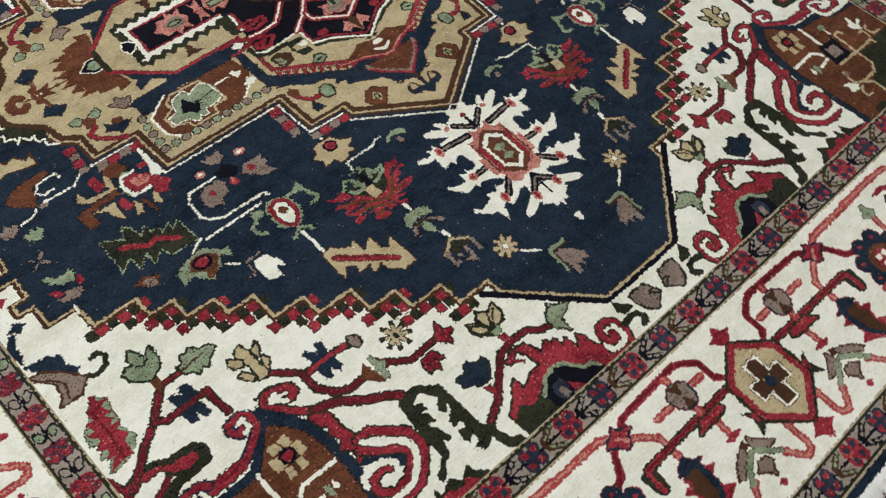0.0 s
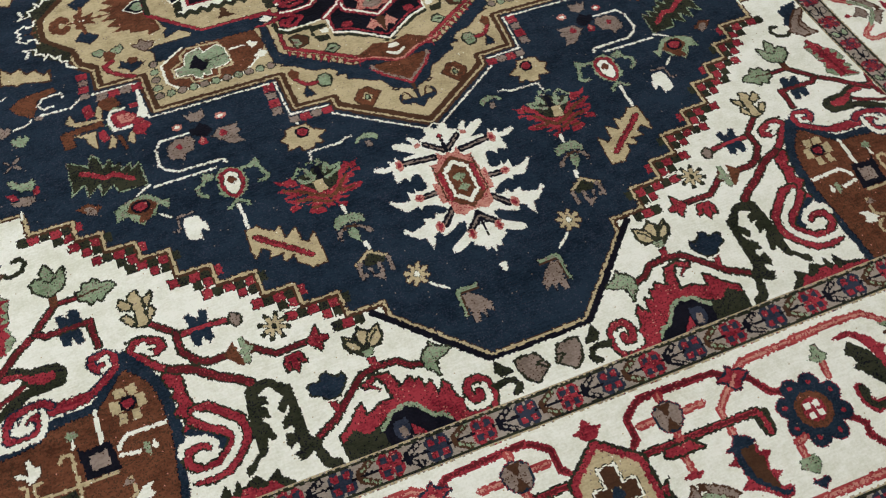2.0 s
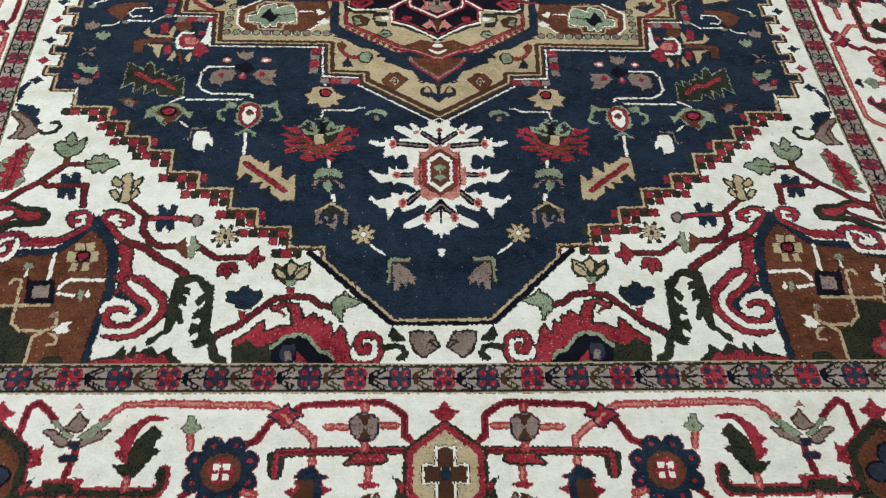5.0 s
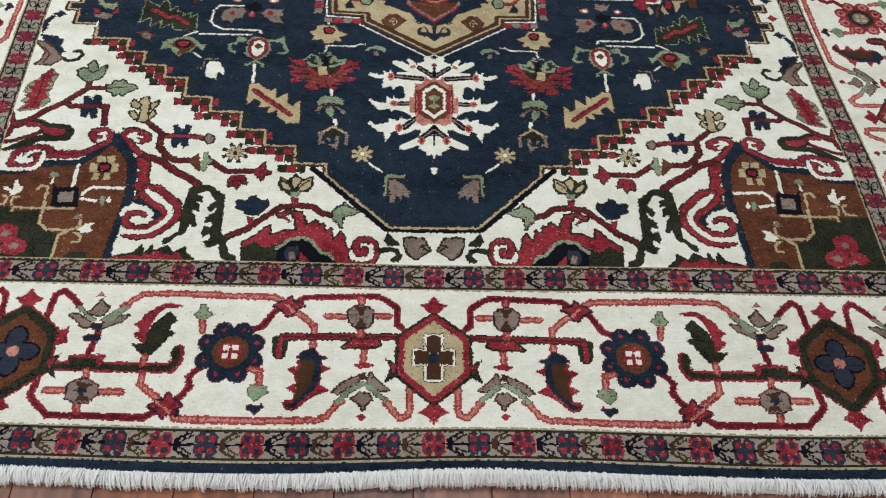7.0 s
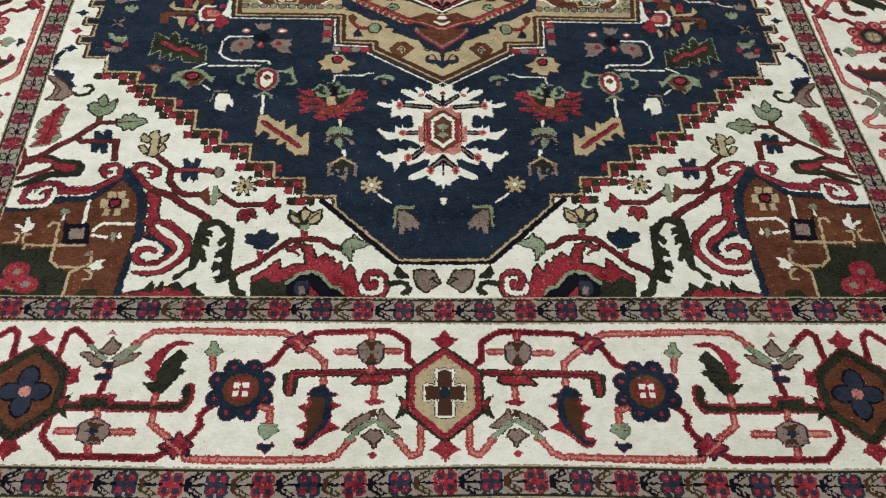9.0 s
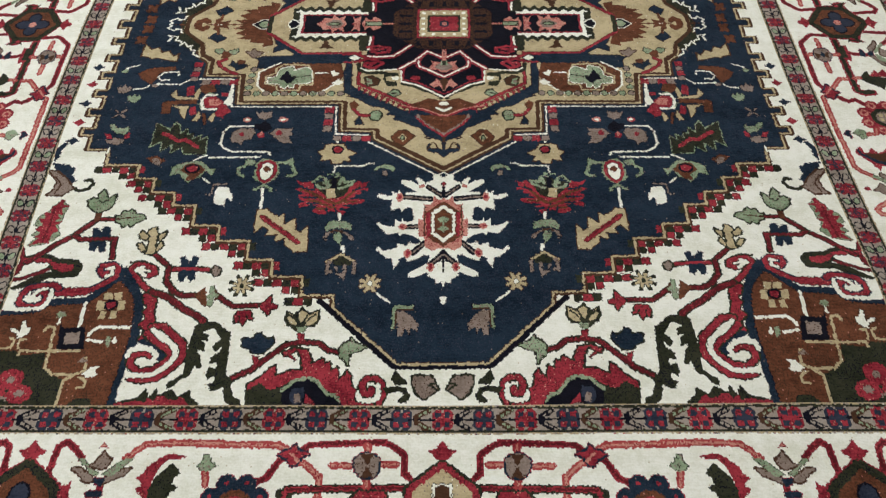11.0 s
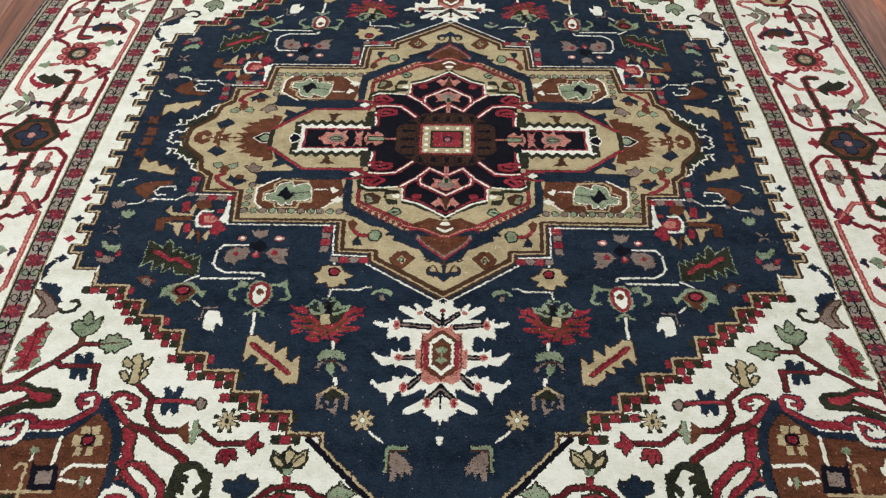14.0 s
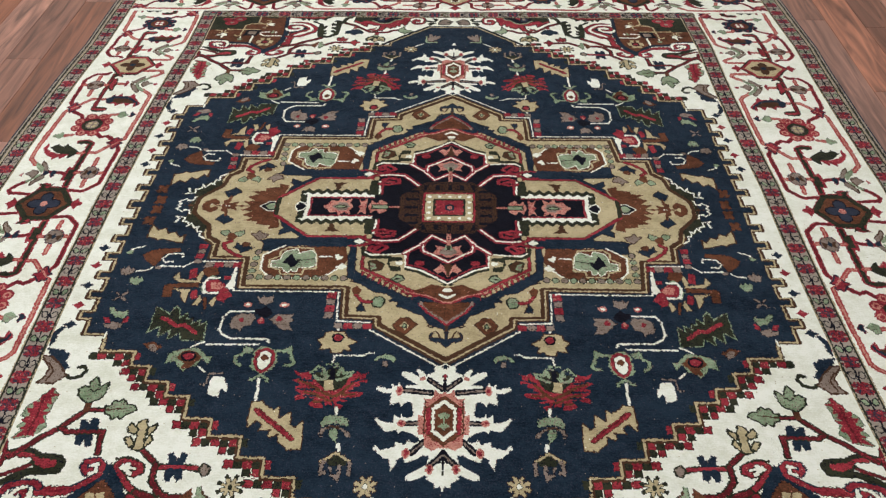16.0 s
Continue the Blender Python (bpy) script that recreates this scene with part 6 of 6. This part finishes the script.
def guard(name, label, iu, iv, width, step, spread=0.0):
    """A guard band: dark edges, a greyish ground, and four-petalled flowers with leaf arrows between them on a running stem."""
    ou, ov = iu + width, iv + width
    sides = (
        ("end", FU, FV - (iv + width / 2), (np.abs(FV - (iv + width / 2)) < width / 2) & (np.abs(FU) < ou)),
        ("end", FU, -FV - (iv + width / 2), (np.abs(-FV - (iv + width / 2)) < width / 2) & (np.abs(FU) < ou)),
        ("side", FV, -FU - (iu + width / 2), (np.abs(-FU - (iu + width / 2)) < width / 2) & (np.abs(FV) < ov - width / 2)),
        ("side", FV, FU - (iu + width / 2), (np.abs(FU - (iu + width / 2)) < width / 2) & (np.abs(FV) < ov - width / 2)),
    )
    for where, along, across, band in sides:
        number = len(NAMES)
        NAMES[number] = (name, label)
        along, across = np.broadcast_arrays(along, across)
        a, c = along[band], across[band]
        col = np.full(a.shape, INKS.index("stone"))
        spaced = a if where == "side" else np.sign(a) * (np.abs(a) - spread * a * a)
        k = np.round(spaced / step)
        p = spaced - k * step
        odd = (k % 2).astype(bool)
        col[np.abs(c) < 0.2] = INKS.index("black")
        # arrows of paired leaves, half-way between the flowers
        even = np.floor(spaced / step) % 2 == 0
        s = (spaced / step - np.floor(spaced / step) - 0.5) * step + 1.45
        if where == "end":
            offset = np.abs(c) - (0.25 + 0.6 * s)
            leaf = (s > 0) & (s < 3.1) & (np.abs(c) < width * 0.36)
            sel = leaf & (np.abs(offset) < 0.62)
            col[sel] = np.where(even, INKS.index("black"), INKS.index("brown"))[sel]
            sel = leaf & (np.abs(offset + 0.1) < 0.24) & (s > 0.6) & (np.sin(s * 7.0) > -0.5)
            col[sel] = np.where(even, INKS.index("stone"), INKS.index("green"))[sel]
        else:
            # here the leaves are pale, paired like wings and dark-edged
            wing = ((s - 1.4 - 0.4 * (np.abs(c) - 1.0)) / 1.05) ** 2 + ((np.abs(c) - 1.05) / 0.85) ** 2
            col[wing < 1] = INKS.index("black")
            col[wing < 0.5] = np.where(even, INKS.index("stone"), INKS.index("green"))[wing < 0.5]
        # flowers
        wide = 1.85 if where == "end" else 1.7
        body = (np.abs(p) < wide) & (np.abs(c) < width * 0.36) & (np.abs(p) + np.abs(c) < wide + 1.35) & ~((np.abs(p) < 0.22) & (np.abs(c) > 1.4)) & ~((np.abs(c) < 0.22) & (np.abs(p) > 1.35))
        col[body] = np.where(odd[body], INKS.index("blue"), INKS.index("crimson"))
        petal = body & (np.abs(np.abs(p) - 0.85) < 0.48) & (np.abs(np.abs(c) - 0.95) < 0.5)
        col[petal] = np.where(odd[petal], INKS.index("crimson"), INKS.index("blue"))
        if where == "side":
            col[body & (rng.random(a.shape) < 0.35)] = INKS.index("crimson")
            col[body & (rng.random(a.shape) < 0.2)] = INKS.index("wine")
        edge = np.abs(c) > width / 2 - 0.75
        col[edge] = INKS.index("olive")
        col[np.abs(c) > width / 2 - 0.3] = INKS.index("gold")
        col[(np.abs(c) > width / 2 - 0.3) & (rng.random(a.shape) < 0.35)] = INKS.index("stone")
        stray = rng.random(a.shape)
        col[(stray < 0.02) & (col == INKS.index("crimson"))] = INKS.index("salmon")
        FULL[band], OWN[band] = col, number


SORTED = np.argsort(OWN, axis=None, kind="stable")
EDGES = np.searchsorted(OWN.ravel()[SORTED], np.arange(len(NAMES) + 1))
# a motif that another one crosses is woven in separate pieces; a few lost knots go to their neighbour
for number in [k for k, (name, label) in NAMES.items() if name not in ("field", "corner_piece", "dark_core", "inner_cross", "border_ground", "medallion")]:
    ii, jj = np.unravel_index(SORTED[EDGES[number]:EDGES[number + 1]], OWN.shape)
    left = set((ii * OWN.shape[1] + jj).tolist())
    pieces = []
    wide = OWN.shape[1]
    while left:
        todo = [left.pop()]
        piece = []
        while todo:
            q = todo.pop()
            piece.append(q)
            for r in (q + wide, q - wide, q + 1, q - 1):
                if r in left:
                    left.remove(r)
                    todo.append(r)
        pieces.append(piece)
    pieces.sort(key=len)
    for piece in pieces[:-1]:
        i, j = np.divmod(np.array(piece), wide)
        if len(piece) < 40:
            first = np.argmin(i)
            OWN[i, j] = OWN[i[first] - 1, j[first]]
        else:
            NAMES[len(NAMES)] = NAMES[number]
            OWN[i, j] = len(NAMES) - 1

guard("inner_guard_band", "narrow greyish guard band of small red and blue flowers", 85.2, 109.0, 5.5, 7.2, 0.0009)
guard("outer_guard_band", "narrow greyish guard band of small red and blue flowers", 117.6, 140.9, 5.6, 7.15)


# ---- abrash: stray knots from other dye lots, in drifts, as in hand-spun wool ----
drift = np.kron(rng.random((FULL.shape[0] // 24 + 1, FULL.shape[1] // 10 + 1)), np.ones((24, 10)))[: FULL.shape[0], : FULL.shape[1]]
chance = rng.random(FULL.shape)
BASE = FULL.copy()
for ground, stray, rate in (("navy", "blue", 0.10), ("navy", "taupe", 0.0012), ("crimson", "wine", 0.14), ("crimson", "salmon", 0.02), ("rust", "brown", 0.16), ("rust", "salmon", 0.004), ("green", "taupe", 0.12), ("green", "olive", 0.05), ("gold", "taupe", 0.018), ("gold", "ivory", 0.002), ("taupe", "brown", 0.06), ("olive", "black", 0.15), ("wine", "crimson", 0.15), ("salmon", "crimson", 0.18), ("ivory", "gold", 0.0012)):
    hit = (BASE == INKS.index(ground)) & (chance < rate * (0.3 + 1.4 * drift))
    chance = np.where(hit, 2.0, chance)
    FULL[hit] = INKS.index(stray)
    chance = np.where(chance < 1, rng.random(FULL.shape), chance)


# ---- weaving it: one mesh of knots for each motif and band ----
def bend(x, y):
    """The hand-made rug is not quite square: its sides bow and one end is drawn in (metres)."""
    s = np.clip(np.abs(x) / 0.85, 0, 1)
    bow = 0.028 * (1 - np.clip(np.abs(y) / 0.85, 0, 1) ** 2)
    bx = x - bow * s
    # the far eastern corner is drawn in
    bx = bx - 0.05 * np.clip((y - 0.1) / 0.9, 0, 1.3) * np.clip(x / 0.85, 0, 1)
    # the medallion's western point is drawn in
    bx = bx + 0.020 * np.exp(-(((x + 0.5) / 0.16) ** 2) - (y / 0.2) ** 2)
    by = np.where(y > 0.664, 0.695 + (y - 0.664) * 0.86, np.where(y > 0, y * 0.695 / 0.664, y))
    by = by + 0.025 * np.clip(x / 0.65, 0, 1) * np.exp(-(((y + 0.88) / 0.18) ** 2))
    by = by + np.where(y < -1.3, 0.004 * np.sin(x * 7.0 + 0.6), 0.0) * np.clip((-y - 1.3) / 0.15, 0, 1)
    return bx, by


gx = (np.arange(2 * NU + 1) - NU) * KNOT / 100
gy = (np.arange(2 * NV + 1) - NV) * KNOT / 100
VX, VY = np.meshgrid(gx, gy, indexing="ij")
BX, BY = bend(VX, VY)
SWELL = 0.0012 * np.sin(VX * 9 + 2 * np.sin(VY * 5)) * np.sin(VY * 7 + VX * 2)
# the near end lifts off the floor a little in the middle
CURL = 0.007 * np.exp(-((VX - 0.06) / 0.16) ** 2) * np.clip((-VY - 1.3) / 0.18, 0, 1) ** 2
VZ = SWELL + CURL
rug = tagged(new("rug"), "hand-knotted navy and ivory medallion rug lying on a wood floor", "rug")
# knots of one colour in a row are woven as one face, up to fourteen together
key = OWN.astype(np.int64) * 32 + FULL
new_run = np.ones(key.shape, bool)
new_run[1:] = key[1:] != key[:-1]
count = np.arange(key.shape[0])[:, None] * np.ones((1, key.shape[1]), int)
first = np.maximum.accumulate(np.where(new_run, count, 0), axis=0)
new_run |= (count - first) % 14 == 0
SI, SJ = np.nonzero(new_run.T)[::-1]
EI = np.r_[SI[1:], 0]
EI = np.where(EI == 0, key.shape[0], EI)
run_own, run_ink = OWN[SI, SJ], FULL[SI, SJ]
order = np.argsort(run_own, kind="stable")
flat = run_own[order]
starts = np.flatnonzero(np.r_[True, flat[1:] != flat[:-1]])
W = 2 * NV + 1
for s, e in zip(starts, np.r_[starts[1:], len(flat)]):
    name, label = NAMES[int(flat[s])]
    cells = order[s:e]
    i, k, j = SI[cells], EI[cells], SJ[cells]
    corner = np.stack([i * W + j, k * W + j, k * W + j + 1, i * W + j + 1], 1)
    used, index = np.unique(corner, return_inverse=True)
    index = index.reshape(corner.shape)
    me = bpy.data.meshes.new(name)
    me.vertices.add(len(used))
    me.vertices.foreach_set("co", np.stack([BX.ravel()[used], BY.ravel()[used], VZ.ravel()[used]], 1).astype(np.float32).ravel())
    n = len(index)
    me.loops.add(4 * n)
    me.loops.foreach_set("vertex_index", index.astype(np.int32).ravel())
    me.polygons.add(n)
    me.polygons.foreach_set("loop_start", (np.arange(n) * 4).astype(np.int32))
    inks = run_ink[cells]
    kinds = np.unique(inks)
    for ink in kinds:
        me.materials.append(WOOL[INKS[ink]])
    me.polygons.foreach_set("material_index", np.searchsorted(kinds, inks).astype(np.int32))
    me.update(calc_edges=True)
    ob = new(name, me)
    ob.parent = rug
    if label:
        ob["label"] = label


def part(name, bm, material, parent, label=""):
    me = bpy.data.meshes.new(name)
    bm.to_mesh(me)
    bm.free()
    me.materials.append(material)
    ob = new(name, me)
    ob.parent = parent
    if label:
        ob["label"] = label
    return ob


# ---- rug edges: woven backing and cotton fringe ----
N = 60
bm = bmesh.new()
rim = []
for side in range(4):
    for k in range(N):
        t = -1 + 2 * k / N
        x, y = ((t, -1), (1, t), (-t, 1), (-1, -t))[side]
        px, py = bend(np.array(x * NU * KNOT / 100), np.array(y * NV * KNOT / 100))
        lift = 0.007 * math.exp(-((float(px) - 0.06) / 0.16) ** 2) if side == 0 else 0.0
        rim.append((float(px), float(py), lift))
top = [bm.verts.new((x, y, z - 0.0012)) for x, y, z in rim]
low = [bm.verts.new((x, y, z - 0.0108)) for x, y, z in rim]
for k in range(len(rim)):
    j = (k + 1) % len(rim)
    bm.faces.new((low[k], low[j], top[j], top[k]))
bm.faces.new(list(reversed(low)))
part("backing", bm, WOOL["brown"], rug, "dark woven rug backing edge")


def fringe(end):
    """Looped cotton warp ends, tightly side by side, uneven in length and lean, on a woven cotton strip."""
    bm = bmesh.new()
    dice = random.Random(4)
    half = NU * KNOT / 100
    edge = -NV * KNOT / 100 if end < 0 else NV * KNOT / 100

    def root(x):
        px, py = bend(np.array(x), np.array(edge))
        px, py = float(px), float(py)
        return px, py, 0.007 * math.exp(-((px - 0.06) / 0.16) ** 2) if end < 0 else 0.0

    def turn(b):
        return b if end < 0 else -b

    # the strip of bare weft from which the loops come
    last = None
    for k in range(241):
        px, py, lift = root(-half + 2 * half * k / 240)
        wave = 0.0012 * math.sin(k * 0.9) + dice.uniform(-0.0008, 0.0008)
        now = [bm.verts.new((px, py + turn(b), c)) for b, c in ((0.002, -0.0022 + lift), (-0.006, -0.0012 + lift), (-0.016 + wave, -0.003 + lift * 0.8), (-0.0205 + wave, -0.0085 + lift * 0.5))]
        if last:
            for p in range(3):
                bm.faces.new((last[p], last[p + 1], now[p + 1], now[p]))
        last = now
    x = -half
    clump = 0.0
    while x < half:
        x += dice.uniform(0.0009, 0.0019)
        px, py, lift = root(x)
        clump = 0.9 * clump + dice.gauss(0, 0.0016)
        reach, lean, r = dice.uniform(0.020, 0.027) + clump * 0.4, clump + dice.gauss(0, 0.0034), dice.uniform(0.0008, 0.0015)
        rise = dice.uniform(0.0, 0.0045)
        path = [
            (0, 0.003 + dice.uniform(-0.002, 0.002), -0.0012 + lift),
            (lean * 0.2, -reach * 0.3, 0.0006 + rise + lift),
            (lean * 0.6, -reach * 0.62, 0.0002 + rise + lift * 0.8),
            (lean * 0.9, -reach * 0.88, -0.0012 + rise * 0.6 + lift * 0.6),
            (lean, -reach, -0.0052 + lift * 0.4),
        ]
        rings = []
        for k, (a, b, c) in enumerate(path):
            w = r * (0.8, 1.1, 1.1, 1.0, 0.6)[k]
            rings.append([bm.verts.new((px + a + w * cx, py + turn(b), c + w * cz)) for cx, cz in ((1.0, -0.3), (0.5, 0.35), (-0.5, 0.35), (-1.0, -0.3))])
        for p, q in zip(rings[:-1], rings[1:]):
            for k in range(4):
                bm.faces.new((p[k], p[(k + 1) % 4], q[(k + 1) % 4], q[k]))
    ob = part("fringe", bm, COTTON, rug, "short white cotton fringe loops")
    return tagged(ob, kind="stuff")


fringe(-1)
fringe(1)

# ---- floor planks ----
PW, PL, PT = 0.122, 0.9, 0.012
bm = bmesh.new()
bmesh.ops.create_cube(bm, size=1.0, matrix=Matrix.Diagonal((PL - 0.0012, PW - 0.0014, PT, 1)))
bmesh.ops.bevel(bm, geom=[e for e in bm.edges if all(v.co.z > 0 for v in e.verts)], offset=0.0006, segments=1, affect="EDGES")
plank_mesh = bpy.data.meshes.new("plank")
bm.to_mesh(plank_mesh)
bm.free()
plank_mesh.materials.append(PLANK)
k = 0
for row in range(-33, 34):
    x = row * PW + 0.03
    if abs(x) > RX - PW / 2:
        continue
    off = (row * 0.47) % 1.0 * PL
    for col in range(-7, 7):
        y0, y1 = max(col * PL + off - PL / 2, -RY), min(col * PL + off + PL / 2, RY)
        y = (y0 + y1) / 2
        if y1 - y0 < 0.02 or (abs(x) < 1.05 and abs(y + 0.02) < 0.75):
            continue
        ob = new("plank", plank_mesh)
        # planks at the walls are sawn shorter
        ob.matrix_world = pose(x, y, -0.011 - PT / 2, 0, 0, 90) @ Matrix.Diagonal(((y1 - y0) / PL, 1, 1, 1))
        ob.parent = floor
